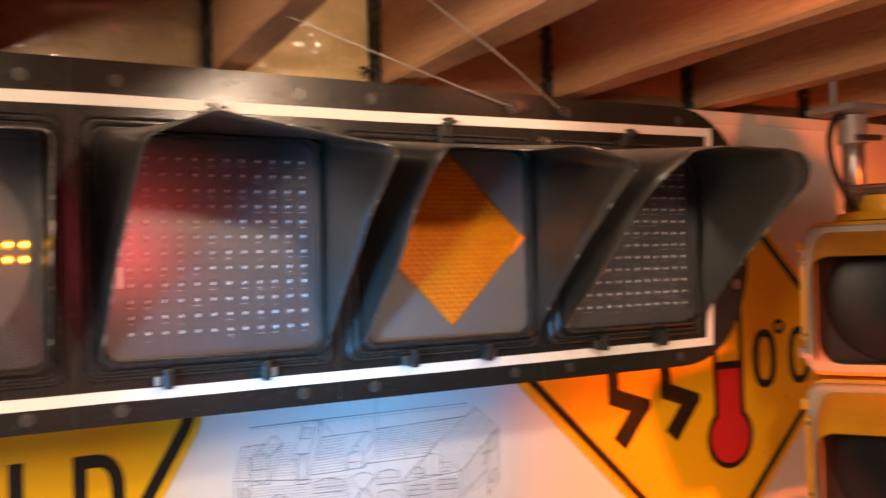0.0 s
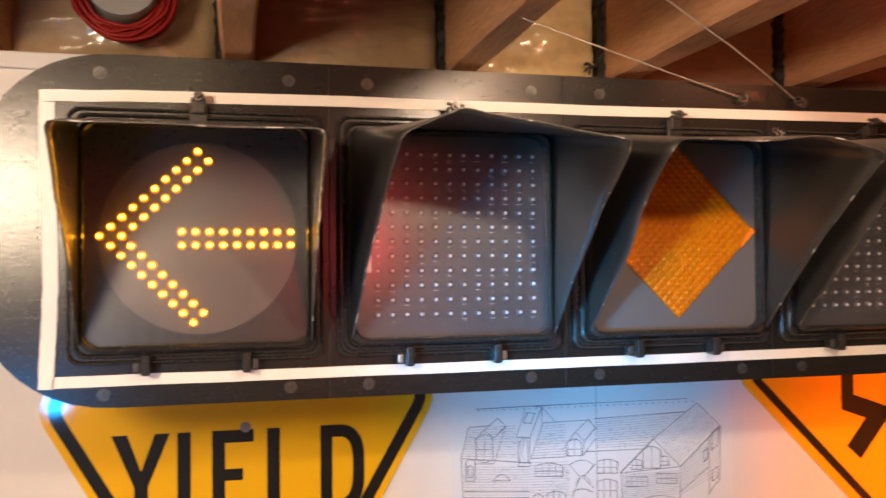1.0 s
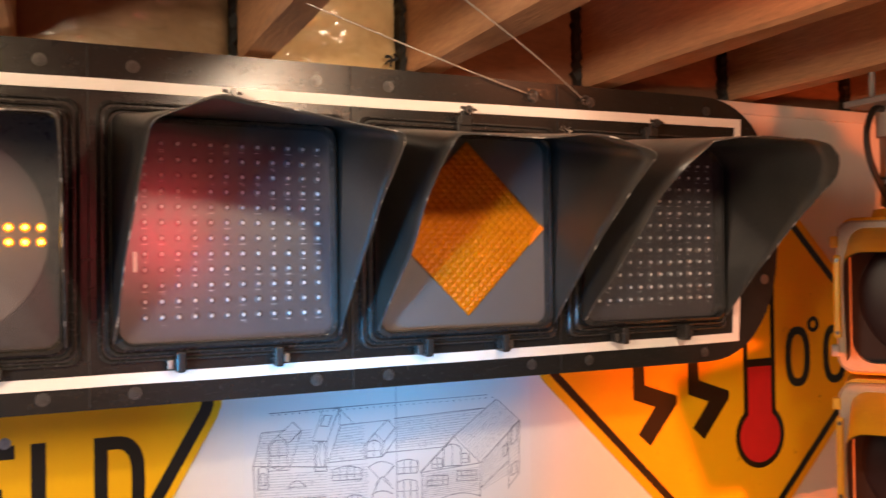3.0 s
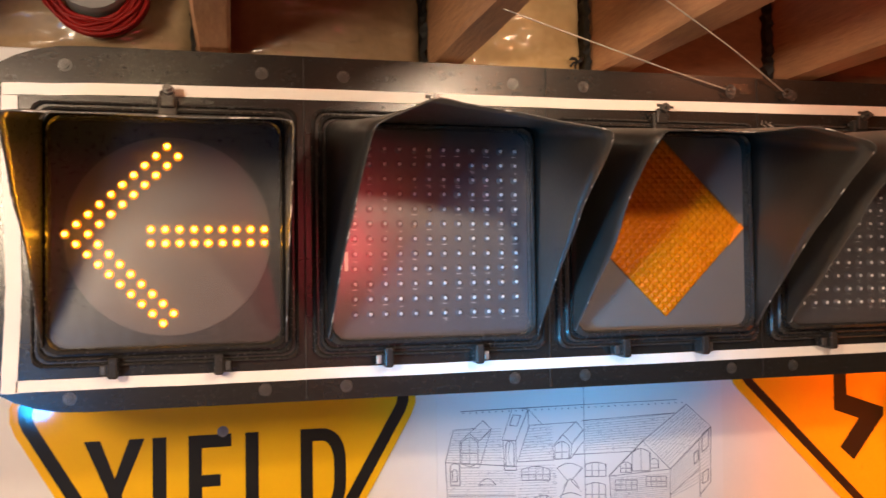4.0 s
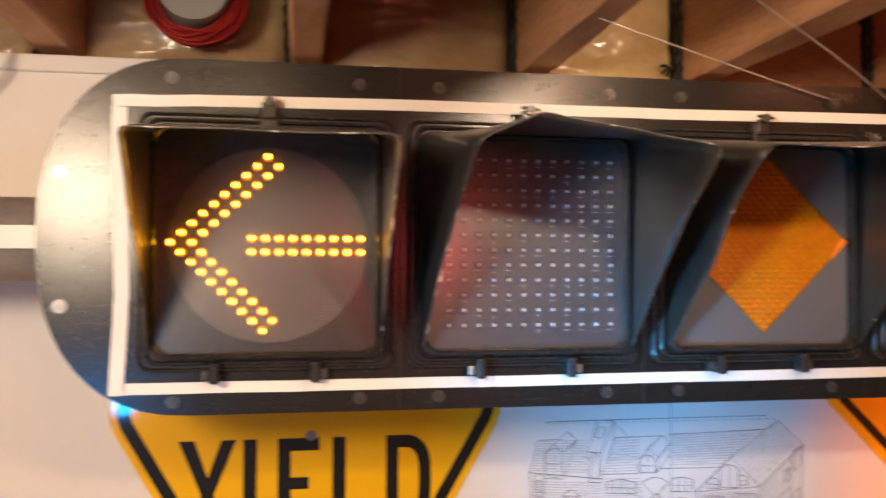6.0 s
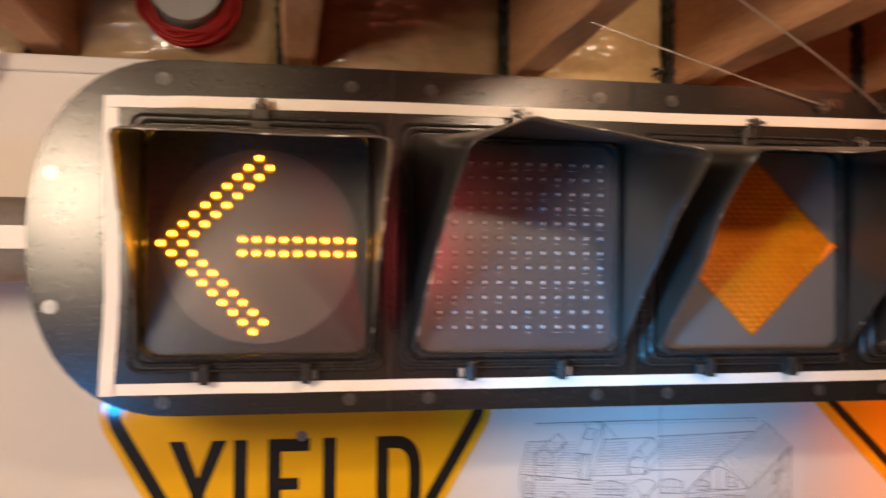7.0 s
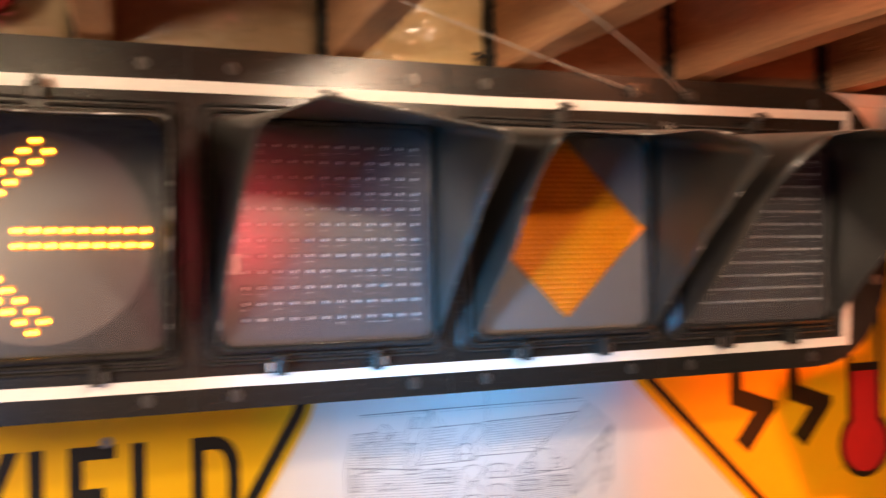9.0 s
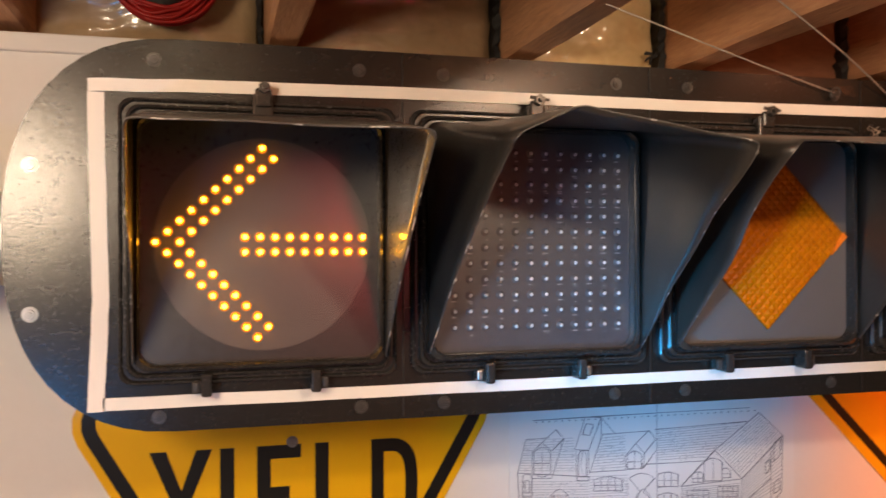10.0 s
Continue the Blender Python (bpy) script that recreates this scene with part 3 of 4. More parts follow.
spots += [(c - 0.022 + 0.0181 * k, ZC + 0.0050 - 0.0185 * r) for k in range(9) for r in (0, 1)]
for x, z in spots:
    shared("lit_diode", lit, (x, -0.0165, z), lens)
    shared("diode_halo", rim, (x, -0.0118, z), lens)
cover(c, COVER_ARROW, -0.0240)


def diode_board(c, dx0):
    """A dark board with twelve rows of twelve clear unlit diodes and small printed marks."""
    board = part("diode_board", plate([(c + x, ZC + z) for x, z in round_rect(0.1424, 0.1454, 0.02)], -0.006, -0.001), PCB, signal, "dark board with rows of clear unlit diodes")
    # small pale core paints the highlight of each clear diode on its darker body
    me, body = dome(0.0026, "diode_glint", LED_GLINT), dome(0.0058, "diode_body", LED_BODY)
    marks = bmesh.new()
    rnd = random.Random(int(c * 1000))
    for i in range(12):
        for j in range(12):
            x, z = c + dx0 + 0.02135 * (i - 5.5), ZC + 0.002 + 0.0210 * (j - 5.5)
            shared("diode_glint", me, (x, -0.0105, z), board)
            shared("diode_body", body, (x, -0.0062, z), board)
            if rnd.random() < 0.40:
                add_box(marks, x - 0.004, x + 0.002 + 0.003 * rnd.random(), -0.0066, -0.0058, z - 0.0085, z - 0.0076)
            if rnd.random() < 0.22:
                add_box(marks, x - 0.003 + 0.004 * rnd.random(), x + 0.004, -0.0066, -0.0058, z - 0.0112, z - 0.0104)
    tagged(part("printed_marks", marks, FAINT, board), kind="stuff")
    cover(c, COVER, -0.0200)
    return board


board = diode_board(CENTRES[1], 0.007)
part("white_chip", box(0.353, 0.358, -0.0085, -0.005, 1.519, 1.546), SIGN_WHITE, board, "small white connector on the board")
diode_board(CENTRES[3], 0.010)

# third section: the amber prism diamond on a grey panel
c = CENTRES[2]
panel = part("diamond_panel", plate([(c + x, ZC + z) for x, z in round_rect(0.1424, 0.1454, 0.02)], -0.010, -0.004), GREY_LENS, signal, "grey frosted panel with an amber diamond")
bm = bmesh.new()
h, n = 0.134, 18
dcx, dcz = c + 0.005, ZC + 0.006


def diamond_point(a, b, y):
    return bm.verts.new((dcx + h * (a - b), y, dcz + h * (a + b - 1)))


for i in range(n):
    for j in range(n):
        a0, a1, b0, b1 = i / n, (i + 1) / n, j / n, (j + 1) / n
        q = [diamond_point(a0, b0, -0.0135), diamond_point(a1, b0, -0.0135), diamond_point(a1, b1, -0.0135), diamond_point(a0, b1, -0.0135)]
        top = diamond_point((a0 + a1) / 2, (b0 + b1) / 2, -0.0155)
        for k in range(4):
            bm.faces.new((q[k], q[(k + 1) % 4], top))
part("diamond_lens", bm, AMBER, panel, "amber diamond lens with a fine prism pattern")
part("diamond_backing", plate([(dcx, dcz - h), (dcx + h, dcz), (dcx, dcz + h), (dcx - h, dcz)], -0.0134, -0.0100), AMBER, panel)
# sliver in a brighter amber: a gleam put into the colour at one corner
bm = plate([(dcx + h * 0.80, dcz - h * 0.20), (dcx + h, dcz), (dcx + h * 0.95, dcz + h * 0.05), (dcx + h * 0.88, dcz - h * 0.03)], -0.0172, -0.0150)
part("diamond_gleam", bm, AMBER_GLEAM, panel, "bright orange gleam painted on the right corner of the amber lens")
cover(c, COVER_DIAMOND, -0.0210)

# the side bracket: a pipe that holds the signal from the wall beside it
arm = thing("support_arm", (-0.18, 0.065, 1.576), "galvanised steel pipe arm that carries the signal", "pipe")
part("pipe", rod((LEFT, 0.065, 1.576), (-0.04, 0.065, 1.576), 0.0575, seg=40), PIPE_STEEL, arm, smooth=True)
bm = plate([(x, z) for x, z in round_rect(0.058, 0.0150, 0.0148, cx=-0.213, cz=1.577)], 0.0015, 0.0045)
strap = part("strap", bm, SIGN_WHITE, arm, "pale flat metal strap")
shared("bolt", shiny_bolt, (-0.254, 0.0015, 1.577), strap)

# hanging wires from the joists to the backplate
def hanger(points, label):
    w = thing("hanging_wire", points[0], label, "wire", "wires that hang the signal")
    part("strand", tube(points, 0.0011, 6), WIRE, w, smooth=True)
    a = Vector(points[0])
    part("wire_eye", tube([a + Vector((0.007 * math.cos(t), -0.004, 0.007 * math.sin(t))) for t in np.linspace(0, 6.28, 9)], 0.0016, 6), BOLT, w)


hanger([(0.960, -0.006, 1.794), (0.83, -0.004, 1.830), (0.588, 0.010, 1.907)], "thin steel wire tied to the top of the backplate")
hanger([(1.062, -0.006, 1.792), (0.95, -0.020, 1.861), (0.79, -0.030, 1.951)], "thin steel wire tied to the top of the backplate")

# scraps at the plate's top edge: clear tape over the wire tie, and a twist of thin wire between two visors
scrap = bmesh.new()
for k, (x, z, w) in enumerate(((0.975, 1.8015, 0.042), (0.991, 1.7935, 0.022))):
    rows = [[scrap.verts.new((x + w * (u - 0.5), -0.0030 - 0.0018 * abs(noise.noise((u * 6, v * 3, k))), z + 0.008 * (v - 0.5) + 0.002 * noise.noise((u * 4, 2, k)))) for u in (0, 0.2, 0.4, 0.6, 0.8, 1)] for v in (0, 0.5, 1)]
    for a, b in zip(rows, rows[1:]):
        for i in range(5):
            scrap.faces.new((a[i], a[i + 1], b[i + 1], b[i]))
tagged(part("clear_tape_scrap", scrap, FILM, smooth=True), "crumpled scrap of clear tape on the backplate's edge", "tape")
twist = thing("wire_twist", (1.012, -0.03, 1.742), "short twist of thin bright wire between two visors", "wire")
for k in range(3):
    rnd = random.Random(40 + k)
    part("strand", tube([(1.012 + 0.016 * (rnd.random() - 0.5) + 0.006 * (k - 1.5), -0.028 - 0.012 * rnd.random(), 1.727 + 0.013 * q / 4 + 0.004 * rnd.random()) for q in range(5)], 0.0005, 5), WIRE, twist, smooth=True)

# ---- signs on the wall ----
def rounded_polygon(corners, r, seg=6):
    """Outline with its corners rounded to radius r."""
    out, n = [], len(corners)
    for i in range(n):
        p, a, b = (Vector((*corners[(i + k) % n], 0)) for k in (0, -1, 1))
        da, db = (a - p).normalized(), (b - p).normalized()
        half = da.angle(db) / 2
        reach = r / math.tan(half)
        centre = p + (da + db).normalized() * r / math.sin(half)
        s, e = p + da * reach - centre, p + db * reach - centre
        turn = s.angle(e)
        axis = s.cross(e).normalized()
        for k in range(seg + 1):
            q = centre + Matrix.Rotation(turn * k / seg, 3, axis) @ s
            out.append((q.x, q.y))
    return out


SY = WY - 0.002


def triangle(side, cx, top, r):
    hgt = side * math.sqrt(3) / 2
    return rounded_polygon([(cx - side / 2, top), (cx, top - hgt), (cx + side / 2, top)], r)


def inset_triangle(d):
    return triangle(0.762 - 2 * math.sqrt(3) * d, 0.188, 1.358 - d, 0.064 - d)


yield_sign = thing("yield_sign", (0.188, SY, 0.70), "yellow triangular yield sign with black border and letters, on the wall", "sign")
part("panel", plate(inset_triangle(0), SY - 0.004, SY), SIGN_YELLOW, yield_sign)
part("border", band(inset_triangle(0.013), inset_triangle(0.034), SY - 0.0048, SY - 0.0040), SIGN_BLACK, yield_sign, "black border line")
LT, LB, LW = 1.246, 1.092, 0.0215
LM = (LT + LB) / 2


def cut_letter(pts):
    part("letter", plate(pts, SY - 0.0050, SY - 0.0040), SIGN_BLACK, yield_sign, "black letter")


cut_letter([(-0.034, LT), (-0.009, LT), (0.0135, LM + 0.014), (0.036, LT), (0.060, LT), (0.0245, LM - 0.012), (0.0245, LB), (0.0025, LB), (0.0025, LM - 0.012)])
cut_letter([(0.0725, LT), (0.0945, LT), (0.0945, LB), (0.0725, LB)])
cut_letter([(0.130, LT), (0.200, LT), (0.200, LT - LW), (0.1515, LT - LW), (0.1515, LM + 0.010), (0.182, LM + 0.010), (0.182, LM - 0.010), (0.1515, LM - 0.010), (0.1515, LB + LW), (0.200, LB + LW), (0.200, LB), (0.130, LB)])
cut_letter([(0.223, LT), (0.245, LT), (0.245, LB + LW), (0.288, LB + LW), (0.288, LB), (0.223, LB)])
outer = [(0.316, LB), (0.316, LT)] + [(0.352 + 0.043 * math.sin(a), LM + (LT - LM) * (abs(math.cos(a)) ** 0.6) * (1 if math.cos(a) > 0 else -1)) for a in np.linspace(0, math.pi, 17)]
inner = [(0.337, LB + LW), (0.337, LT - LW)] + [(0.352 + 0.022 * math.sin(a), LM + (LT - LW - LM) * (abs(math.cos(a)) ** 0.6) * (1 if math.cos(a) > 0 else -1)) for a in np.linspace(0, math.pi, 17)]
part("letter", band(outer, inner, SY - 0.0050, SY - 0.0040), SIGN_BLACK, yield_sign, "black letter")
shared("bolt", shiny_bolt, (0.186, SY - 0.004, 1.250), yield_sign)

# the orange diamond warning sign
OX, OZ, OD = 1.677, 1.305, 0.531


def diamond(d, r):
    return rounded_polygon([(OX, OZ + d), (OX - d, OZ), (OX, OZ - d), (OX + d, OZ)], r)


warning = thing("warning_sign", (OX, SY, OZ - OD), "orange diamond warning sign with two black arrows and a thermometer", "sign")
part("panel", plate(diamond(OD, 0.04), SY - 0.004, SY), SIGN_ORANGE, warning)
part("border", band(diamond(OD - 0.026, 0.03), diamond(OD - 0.050, 0.022), SY - 0.0048, SY - 0.0040), SIGN_BLACK, warning, "black border line")


def bent_arrow(x):
    """A zigzag skid mark."""
    pts = [(0.0, 1.36), (0.028, 1.36), (0.030, 1.252), (0.118, 1.222), (0.118, 1.205), (0.044, 1.118), (0.012, 1.146), (0.058, 1.202), (0.0, 1.222)]
    part("skid_mark", plate([(x + a, z) for a, z in pts], SY - 0.0050, SY - 0.0040), SIGN_BLACK, warning, "black zigzag mark")


bent_arrow(1.397)
bent_arrow(1.547)
TX = 1.759


def thermometer(grow):
    r, w = 0.062 + grow, 0.036 + grow
    a0 = math.asin(w / r)
    out = [(TX + r * math.sin(a), 1.110 + r * math.cos(a)) for a in np.linspace(a0, 2 * math.pi - a0, 33)]
    return out + [(TX - w, 1.46 + grow), (TX + w, 1.46 + grow)]


part("thermometer_line", band(thermometer(0.013), thermometer(0.0), SY - 0.0050, SY - 0.0040), SIGN_BLACK, warning, "black thermometer outline")
w = 0.036
fill = [p for p in thermometer(0.0)[:33]] + [(TX - w, 1.272), (TX + w, 1.272)]
part("thermometer_fill", plate(fill, SY - 0.0046, SY - 0.0040), SIGN_RED, warning, "red thermometer fluid")
part("level_line", box(TX - 0.038, TX + 0.038, SY - 0.0052, SY - 0.0040, 1.272, 1.290), SIGN_BLACK, warning)


def oval(cx, cz, rx, rz, n=28, p=0.8):
    return [(cx + rx * math.copysign(abs(math.cos(a)) ** p, math.cos(a)), cz + rz * math.copysign(abs(math.sin(a)) ** p, math.sin(a))) for a in (2 * math.pi * k / n for k in range(n))]


part("numeral", band(oval(1.882, 1.288, 0.040, 0.072), oval(1.882, 1.288, 0.022, 0.053), SY - 0.0050, SY - 0.0040), SIGN_BLACK, warning, "black numeral zero")
part("degree_mark", band(oval(1.934, 1.363, 0.019, 0.019, p=1), oval(1.934, 1.363, 0.009, 0.009, p=1), SY - 0.0050, SY - 0.0040), SIGN_BLACK, warning, "black degree ring")
part("numeral", band(oval(2.006, 1.288, 0.040, 0.072), oval(2.006, 1.288, 0.022, 0.053), SY - 0.0050, SY - 0.0040), SIGN_BLACK, warning, "black rounded letter")

# the red octagon sign behind the pipe arm
def octagon(half):
    t = half * math.tan(radians(22.5))
    return [(-0.585 + x, 1.545 + z) for x, z in ((half, t), (t, half), (-t, half), (-half, t), (-half, -t), (-t, -half), (t, -half), (half, -t))]


stop = thing("stop_sign", (-0.585, SY, 1.29), "red octagonal sign with a white rim on the wall", "sign")
part("panel", plate(octagon(0.262), SY - 0.004, SY), SIGN_WHITE, stop, "white rim")
part("face", plate(octagon(0.236), SY - 0.0048, SY - 0.0040), SIGN_RED, stop, "red face")

# ---- pencil drawing of a house ----
drawing = thing("house_drawing", (0.85, SY, 0.88), "pencil drawing of a gabled house on white paper, on the wall", "drawing")
part("paper", box(0.560, 1.140, SY - 0.0016, SY, 0.865, 1.300), PAPER, drawing)
part("fold", box(0.846, 0.8475, SY - 0.0024, SY - 0.0014, 0.866, 1.299), FAINT, drawing, "faint fold in the paper")
ink, faint = bmesh.new(), bmesh.new()
sketch = random.Random(21)


def sheet(u, v):
    """A place on the paper, u across and v down, in drawing units."""
    q = (u / 2.63 - 32) / 471
    x = 0.583 + 0.54 * q * (0.90 + 0.10 * q)
    return x, 1.257 - (v / 2.63 - 52 + 22 * q) * (0.001025 + 0.000085 * q)


def pen(*uv, bold=True, w=0.0011):
    """A run of pencil lines through places given as u, v, u, v ..."""
    pts = [sheet(a, b) for a, b in zip(uv[::2], uv[1::2])]
    strokes(ink if bold else faint, list(zip(pts, pts[1:])), w, SY - 0.0024, SY - 0.0014)
    if bold:
        again = [(x + 0.0022 * (sketch.random() - 0.5), z + 0.0022 * (sketch.random() - 0.5)) for x, z in pts]
        strokes(faint, list(zip(again, again[1:])), 0.0006, SY - 0.0026, SY - 0.0014)


def window(u, v, w, h, arch=0, panes=2, rows=2):
    top = [x for k in range(9) for x in (u + w * k / 8, v - arch * math.sin(math.pi * k / 8))]
    pen(u, v + h, *top, u + w, v + h, u, v + h)
    for k in range(1, panes):
        pen(u + w * k / panes, v - arch * 0.8, u + w * k / panes, v + h, w=0.0008)
    for k in range(1, rows):
        pen(u, v + h * k / rows, u + w, v + h * k / rows, w=0.0008)


def arch(u, v, w, h):
    pen(*[x for k in range(11) for x in (u + w * k / 10, v - h * math.sin(math.pi * k / 10))])


pen(65, 360, 105, 210, 215, 203)
pen(65, 360, 75, 560)
pen(65, 360, 405, 380)
pen(140, 125, 385, 112, 1150, 78)
for k in range(34):
    u = 150 + k * 31
    pen(u, 133 - k * 1.25, u + 7, 133 - k * 1.25, w=0.0016)
pen(335, 258, 385, 112, 460, 115, 400, 262, 335, 258)
pen(372, 190, 390, 142, 425, 145, 406, 194, 372, 190)
pen(460, 115, 525, 188)
pen(460, 190, 460, 115)
pen(340, 262, 345, 398, 400, 398, 400, 262)
window(352, 280, 38, 100, 20, 1, 1)
pen(372, 262, 362, 330, 378, 385, w=0.0008)
pen(405, 360, 465, 190, 680, 178)
pen(405, 360, 575, 352)
pen(135, 265, 180, 225, 225, 262)
pen(180, 225, 245, 168, 285, 205, 228, 262)
pen(285, 205, 228, 380)
window(142, 268, 78, 100, 22, 2, 2)
arch(145, 365, 70, -14)
pen(135, 265, 135, 385, 225, 385)
pen(572, 290, 620, 235, 662, 278)
pen(620, 235, 683, 175, 715, 215, 662, 278)
window(582, 285, 66, 62, 18, 2, 2)
pen(572, 290, 578, 350, 655, 345, 662, 278)
pen(655, 345, 715, 268)
pen(670, 328, 940, 316)
pen(710, 172, 1140, 140)
pen(990, 268, 1195, 100, 1305, 205, 1115, 400, 990, 268, 830, 430, 1115, 400)
pen(1305, 205, 1300, 460, 1250, 520)
pen(1250, 260, 1250, 530)
pen(1115, 400, 1112, 560)
pen(835, 430, 838, 560)
pen(1112, 520, 1250, 400)
window(940, 322, 82, 85, 18, 2, 1)
window(885, 375, 50, 38, 10, 2, 2)
window(1022, 358, 38, 36, 8, 1, 2)
window(860, 448, 100, 46, 0, 4, 2)
window(1003, 432, 92, 48, 0, 4, 2)
window(425, 395, 132, 50, 14, 4, 2)
window(722, 375, 95, 55, 10, 3, 2)
window(722, 470, 92, 85, 12, 3, 2)
window(88, 375, 44, 92, 10, 1, 1)
window(98, 400, 22, 50, 8, 1, 1)
arch(220, 465, 84, 30)
pen(220, 465, 304, 465)
arch(590, 390, 118, 22)
pen(590, 390, 640, 450, 600, 540)
pen(708, 390, 655, 450, 705, 500)
arch(600, 520, 100, 16)
arch(620, 480, 70, 40)
window(415, 540, 46, 30, 14, 2, 1)
window(480, 530, 90, 40, 16, 3, 1)
pen(78, 515, 395, 515)
pen(78, 545, 395, 545)
arch(930, 555, 180, 18)
pen(1225, 330, 1245, 312, 1245, 360, 1225, 380, 1225, 330)
pen(1265, 240, 1295, 215, 1292, 300, 1262, 325, 1265, 240)
pen(1265, 420, 1290, 400, 1288, 455, 1262, 470, 1265, 420)
rnd = random.Random(5)
for k in range(13):
    f = k / 13
    pen(105 - 40 * f, 215 + 145 * f, 330 + 5 * f, 205 + 160 * f, bold=False, w=0.0007)
    pen(460 - 55 * f, 195 + 165 * f, 572, 185 + 165 * f, bold=False, w=0.0007)
    pen(715, 180 + 140 * f, 1120 - 175 * f, 145 + 165 * f, bold=False, w=0.0007)
    pen(1000 + 115 * f, 262 + 130 * f, 1190 + 105 * f, 108 + 100 * f, bold=False, w=0.0006)
    pen(75, 400 + 12 * f * 13, 400, 400 + 12 * f * 13, bold=False, w=0.0006)
    pen(405, 380 + 13 * f * 13, 585, 375 + 13 * f * 13, bold=False, w=0.0006)
    pen(840, 440 + 9 * f * 13, 1110, 420 + 9 * f * 13, bold=False, w=0.0006)
    pen(1118, 410 + 10 * f * 13, 1300, 215 + 18 * f * 13, bold=False, w=0.0006)
# loose ticks for shingles and bricks
for u0, u1, v0, v1, n in ((90, 330, 215, 350, 70), (430, 570, 195, 350, 60), (720, 1000, 180, 310, 90), (1020, 1280, 150, 330, 70), (80, 395, 395, 510, 60), (410, 590, 380, 520, 50), (840, 1105, 430, 540, 60)):
    for k in range(n):
        u, v = u0 + (u1 - u0) * rnd.random(), v0 + (v1 - v0) * rnd.random()
        if rnd.random() < 0.5:
            pen(u, v, u - 2, v + 9, bold=False, w=0.0007)
        else:
            pen(u, v, u + 14, v - 1, bold=False, w=0.0007)
tagged(part("pencil_linework", ink, PENCIL, drawing, "dark pencil lines"), kind="stuff")
tagged(part("hatching", faint, FAINT, drawing, "faint pencil hatching of the roof and bricks"), kind="stuff")

# ---- the yellow vertical signal ----
head = thing("yellow_traffic_signal", (1.898, -0.019, 0.545), "yellow vertical traffic signal with worn grey doors, hung on a pipe", "traffic signal")
head.rotation_euler = (0, 0, radians(-53))
LOW = 0.57
for k, zc in enumerate((1.470 - LOW, 1.137 - LOW, 0.804 - LOW)):
    bm = loft([[(x, y, zc + z) for x, z in round_rect(h, h - 0.008, 0.03)] for h, y in ((0.150, 0.155), (0.168, 0.12), (0.170, -0.060), (0.160, -0.064))], True, True)
    part("housing", bm, YELLOW, head, local=True, smooth=False)
    o, i = round_rect(0.175, 0.155, 0.030), round_rect(0.148, 0.136, 0.045)
    d = part("door_frame", loft([[(x, y, zc + z) for x, z in q] for q, y in ((o, -0.064), (o, -0.082), (round_rect(0.171, 0.151, 0.028), -0.086), (i, -0.086), (i, -0.066))], False), TAN, head, "worn grey door frame", local=True)
    lens_disc = bmesh.new()
    bmesh.ops.create_uvsphere(lens_disc, u_segments=32, v_segments=16, radius=0.134)
    bmesh.ops.delete(lens_disc, geom=[v for v in lens_disc.verts if v.co.y > 0.001], context="VERTS")
    lens_disc.transform(Matrix.Translation((0, -0.066, zc)) @ Matrix.Diagonal((1, 0.08, 1, 1)))
    part("lens", lens_disc, DARK_LENS, head, "dark unlit round lens", smooth=True, local=True)
    part("lens_surround", plate([(x, zc + z) for x, z in i], -0.0655, -0.064), VISOR_INSIDE, head, local=True)
    # hood: open below, deeper above
    for name, mat_, shrink, lab in (("visor", YELLOW, 0.0, "yellow visor"), ("visor_lining", VISOR_INSIDE, 0.0022, "dark inside of the visor")):
        bm = bmesh.new()
        rows = []
        r = 0.034
        hx, hz = 0.152 - shrink, 0.140 - shrink
        path = [(-hx, -0.120 + 0.0215 * q) for q in range(10)] + [(-hx + r + r * math.cos(radians(180 - 11.25 * q)), hz - r + r * math.sin(radians(180 - 11.25 * q))) for q in range(1, 9)]
        path += [(-hx + r + (2 * hx - 2 * r) * q / 8, hz) for q in range(1, 8)]
        path += [(-x, z) for x, z in reversed(path[:18])]
        for x, z in path:
            dpt = 0.120 + 0.075 * min(1, (z + 0.120) / 0.20)
            rows.append([bm.verts.new((x, -0.084 - dpt * s / 3 + (0.001 if shrink else 0), zc + z - 0.052 * max(0.0, z + 0.12) / 0.268 * s / 3)) for s in range(4)])
        for a, b in zip(rows, rows[1:]):
            for s in range(3):
                bm.faces.new((a[s], a[s + 1], b[s + 1], b[s]))
        part(name, bm, mat_, head, lab, smooth=True, local=True)
    # yellow hinge strip with screws at the door's edge
    strip = part("hinge_strip", box(-0.180, -0.166, -0.098, -0.080, zc - 0.085, zc + 0.085, 0.004), YELLOW, head, "yellow hinge strip", local=True)
    for z in (-0.074, 0.074):
        part("screw", rod((-0.173, -0.097, zc + z), (-0.173, -0.1005, zc + z), 0.0042, seg=10), BOLT, strip, local=True)
    for z in (-0.112, 0.112):
        part("lug", box(-0.186, -0.170, -0.090, -0.074, zc + z - 0.012, zc + z + 0.012, 0.003), YELLOW if z > 0 else ALU, head, local=True)
TOPZ = 1.462 + 0.172 - LOW
for r, z0, z1 in ((0.112, 0.0, 0.016), (0.086, 0.016, 0.052)):
    part("top_collar", rod((0, 0.03, TOPZ + z0), (0, 0.03, TOPZ + z1), r, r * 0.95, 32), YELLOW, head, local=True, smooth=False)
fit_bm = bmesh.new()
add_box(fit_bm, -0.085, 0.075, -0.03, 0.09, TOPZ + 0.054, TOPZ + 0.068, 0.004)
for q in range(3):
    add_box(fit_bm, -0.070 + 0.05 * q, -0.040 + 0.05 * q, -0.034, -0.024, TOPZ + 0.038, TOPZ + 0.058, 0.003)
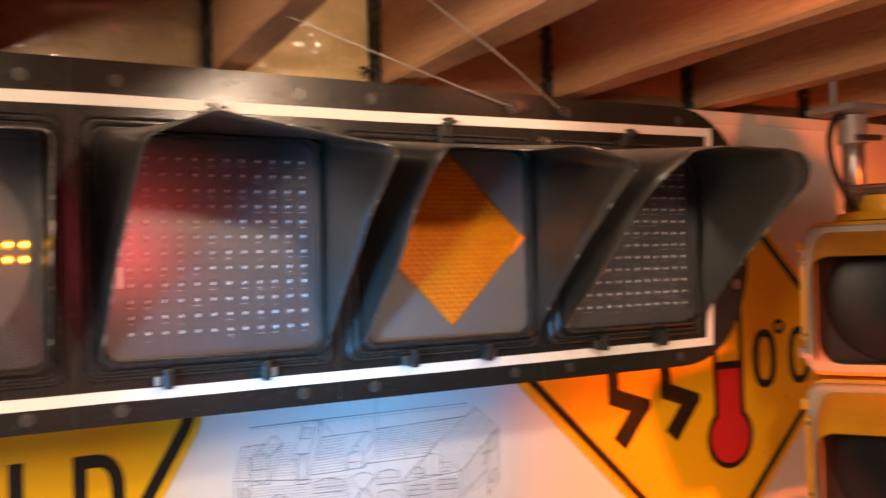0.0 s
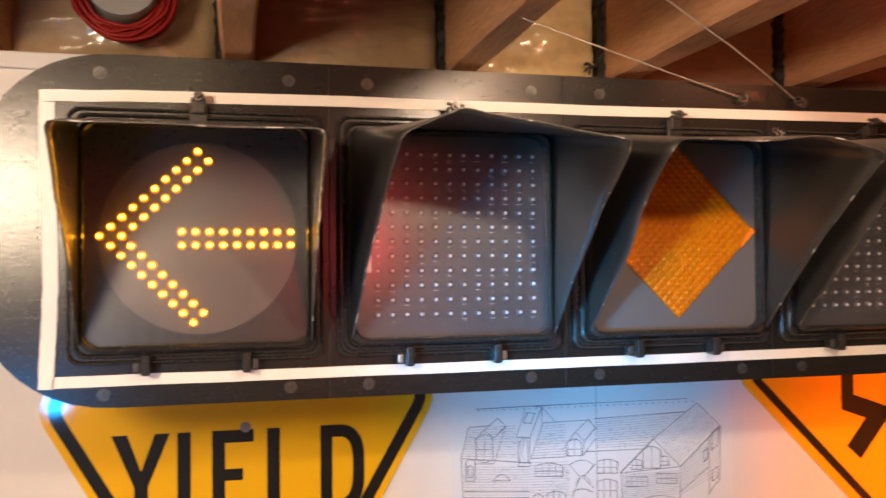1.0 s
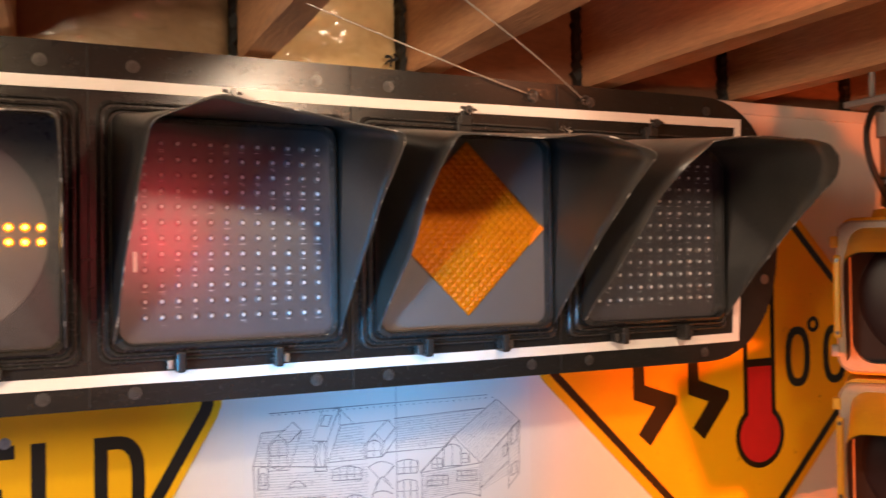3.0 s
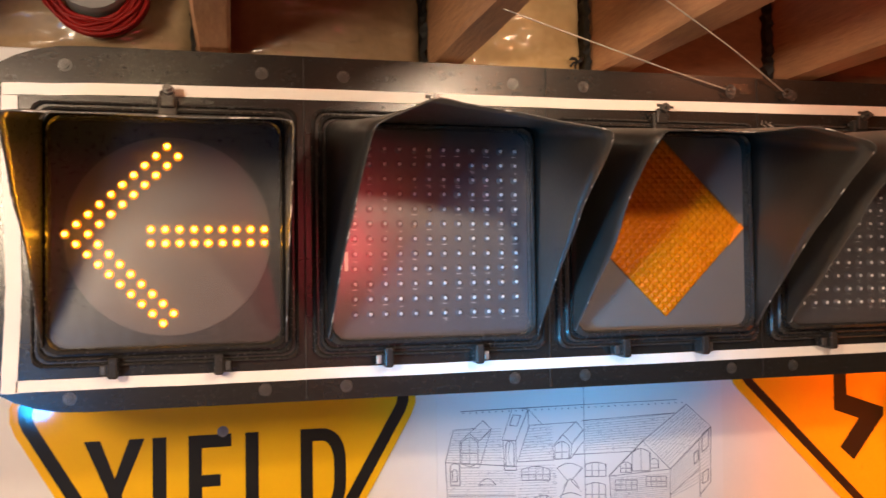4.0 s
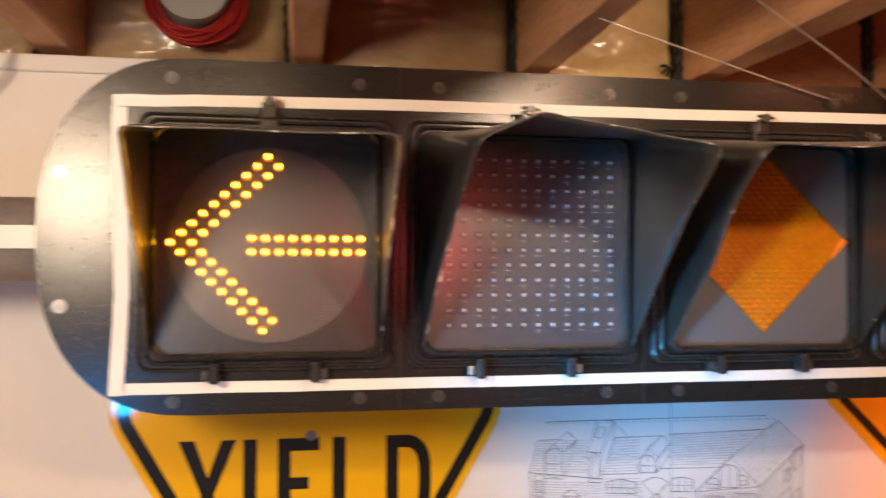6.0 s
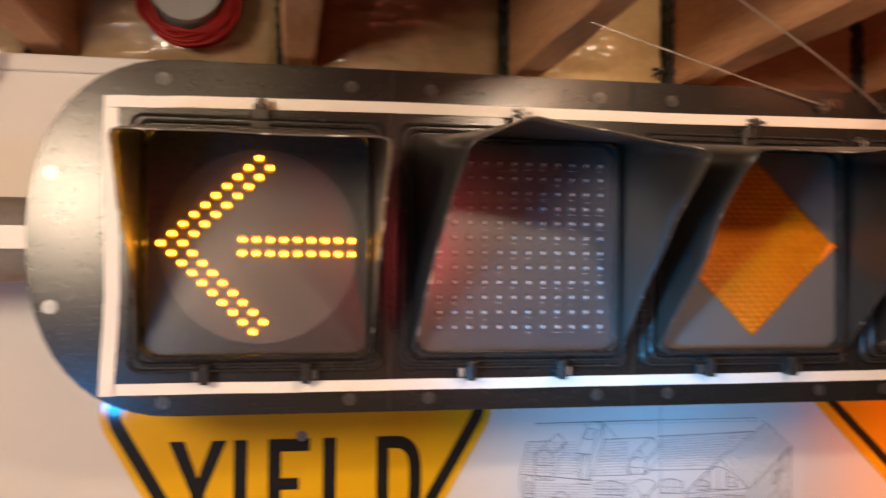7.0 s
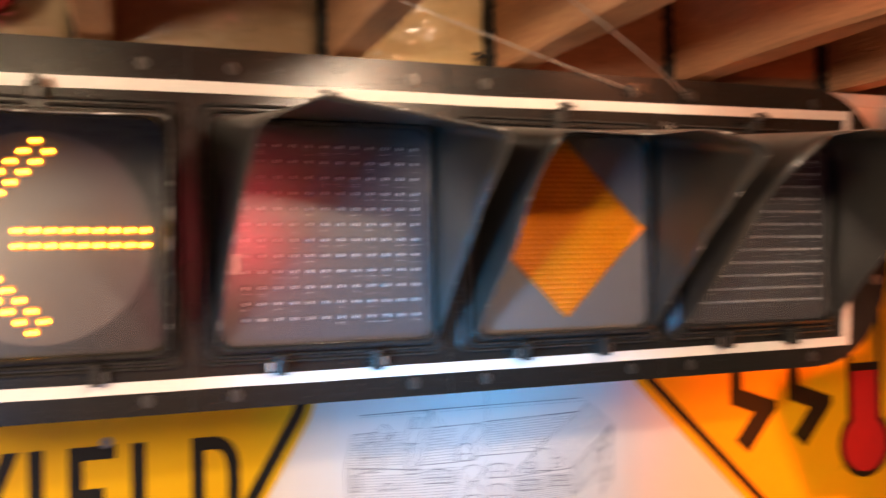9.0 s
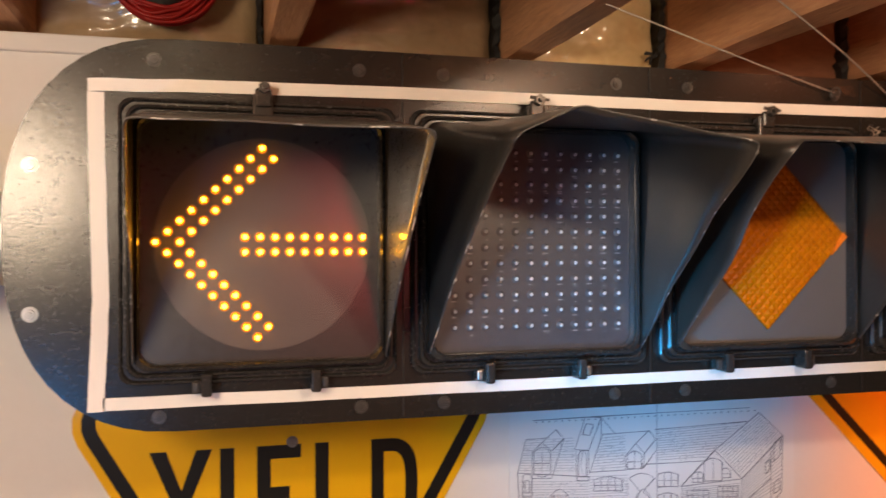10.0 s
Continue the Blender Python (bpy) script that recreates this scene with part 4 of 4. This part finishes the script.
add_rod(fit_bm, (-0.08, -0.028, TOPZ + 0.070), (0.072, -0.028, TOPZ + 0.072), 0.006, seg=10)
fitting = part("clamp", fit_bm, RUST, head, "rusty clamp with bolts", local=True)
part("lug_nut", rod((-0.078, -0.028, TOPZ + 0.070), (-0.090, -0.028, TOPZ + 0.070), 0.010, seg=6), BOLT, fitting, local=True)

pole = thing("hanger_pipe", (1.850, 0.03, 1.63), "grey steel pipe that hangs the yellow signal from the joists", "pipe")
part("tube", rod((1.850, 0.03, 1.630), (1.850, 0.03, 1.845), 0.0235, seg=28), STEEL, pole, smooth=True)
part("sleeve", rod((1.850, 0.03, 1.775), (1.850, 0.03, 1.835), 0.0300, seg=28), PIPE_STEEL, pole, smooth=False)
part("sleeve_bolt", rod((1.828, 0.005, 1.785), (1.893, -0.005, 1.785), 0.007, seg=10), BOLT, pole)
bm = bmesh.new()
add_box(bm, 1.773, 1.928, -0.03, 0.085, 1.838, 1.852, 0.003)
add_rod(bm, (1.793, 0.03, 1.850), (1.793, 0.03, 1.908), 0.006, seg=8)
part("flange", bm, ALU, pole, "dull metal mounting plate")
strut = tagged(part("metal_strut", box(1.928, 2.75, -0.010, 0.030, 1.845, 1.862, 0.002), STEEL), "pale metal strut under the joists", "strut")
bm = bmesh.new()
for x in (2.13, 2.53):
    add_rod(bm, (x, 0.01, 1.86), (x, 0.01, 1.91), 0.006, seg=8)
hang = part("strut_bolts", bm, BOLT)
hang.parent = strut
loop_cable = tagged(part("signal_cable", tube([(1.830, 0.03, 1.830), (1.785, 0.02, 1.826), (1.750, 0.01, 1.780), (1.750, 0.005, 1.725), (1.775, 0.0, 1.668), (1.806, 0.0, 1.634)], 0.0065, 10), CABLE, smooth=True), "black rubber cable looping into the yellow signal", "cable")

# ---- small things under the joists ----
coil = thing("red_wire_coil", (-0.012, 0.30, 1.915), "coil of red wire hung below the joists", "wire coil")
rnd = random.Random(11)
for k in range(26):
    r, jx, jz, y = 0.066 + 0.016 * rnd.random(), 0.010 * (rnd.random() - 0.5), 0.010 * (rnd.random() - 0.5), 0.283 + 0.036 * rnd.random()
    pts = []
    for a in np.linspace(0, 2 * math.pi, 15):
        rr = r * (1 + 0.10 * noise.noise((math.cos(a) * 2, math.sin(a) * 2, k)))
        pts.append((-0.012 + jx + rr * math.cos(a), y + 0.01 * noise.noise((a, k, 4)), 2.000 + jz + rr * 1.02 * math.sin(a)))
    pts[-1] = pts[0]
    part("strand", tube(pts, 0.0034, 6), RED_WIRE, coil, smooth=True)
stub = tagged(part("pipe_stub", rod((-0.010, 0.250, 2.000), (-0.010, 0.425, 2.000), 0.058, seg=32), PIPE_GREY, smooth=False), "grey plastic pipe end that carries a coil of wire", "pipe")
tagged(part("black_cable", tube([(-0.318, 0.20, 2.10), (-0.312, 0.20, 1.98), (-0.305, 0.20, 1.900), (-0.322, 0.20, 1.840), (-0.365, 0.20, 1.822), (-0.45, 0.21, 1.850), (-0.52, 0.22, 1.95), (-0.54, 0.22, 2.12)], 0.0055, 10), CABLE, smooth=True), "black cable looping down from the joists", "cable")
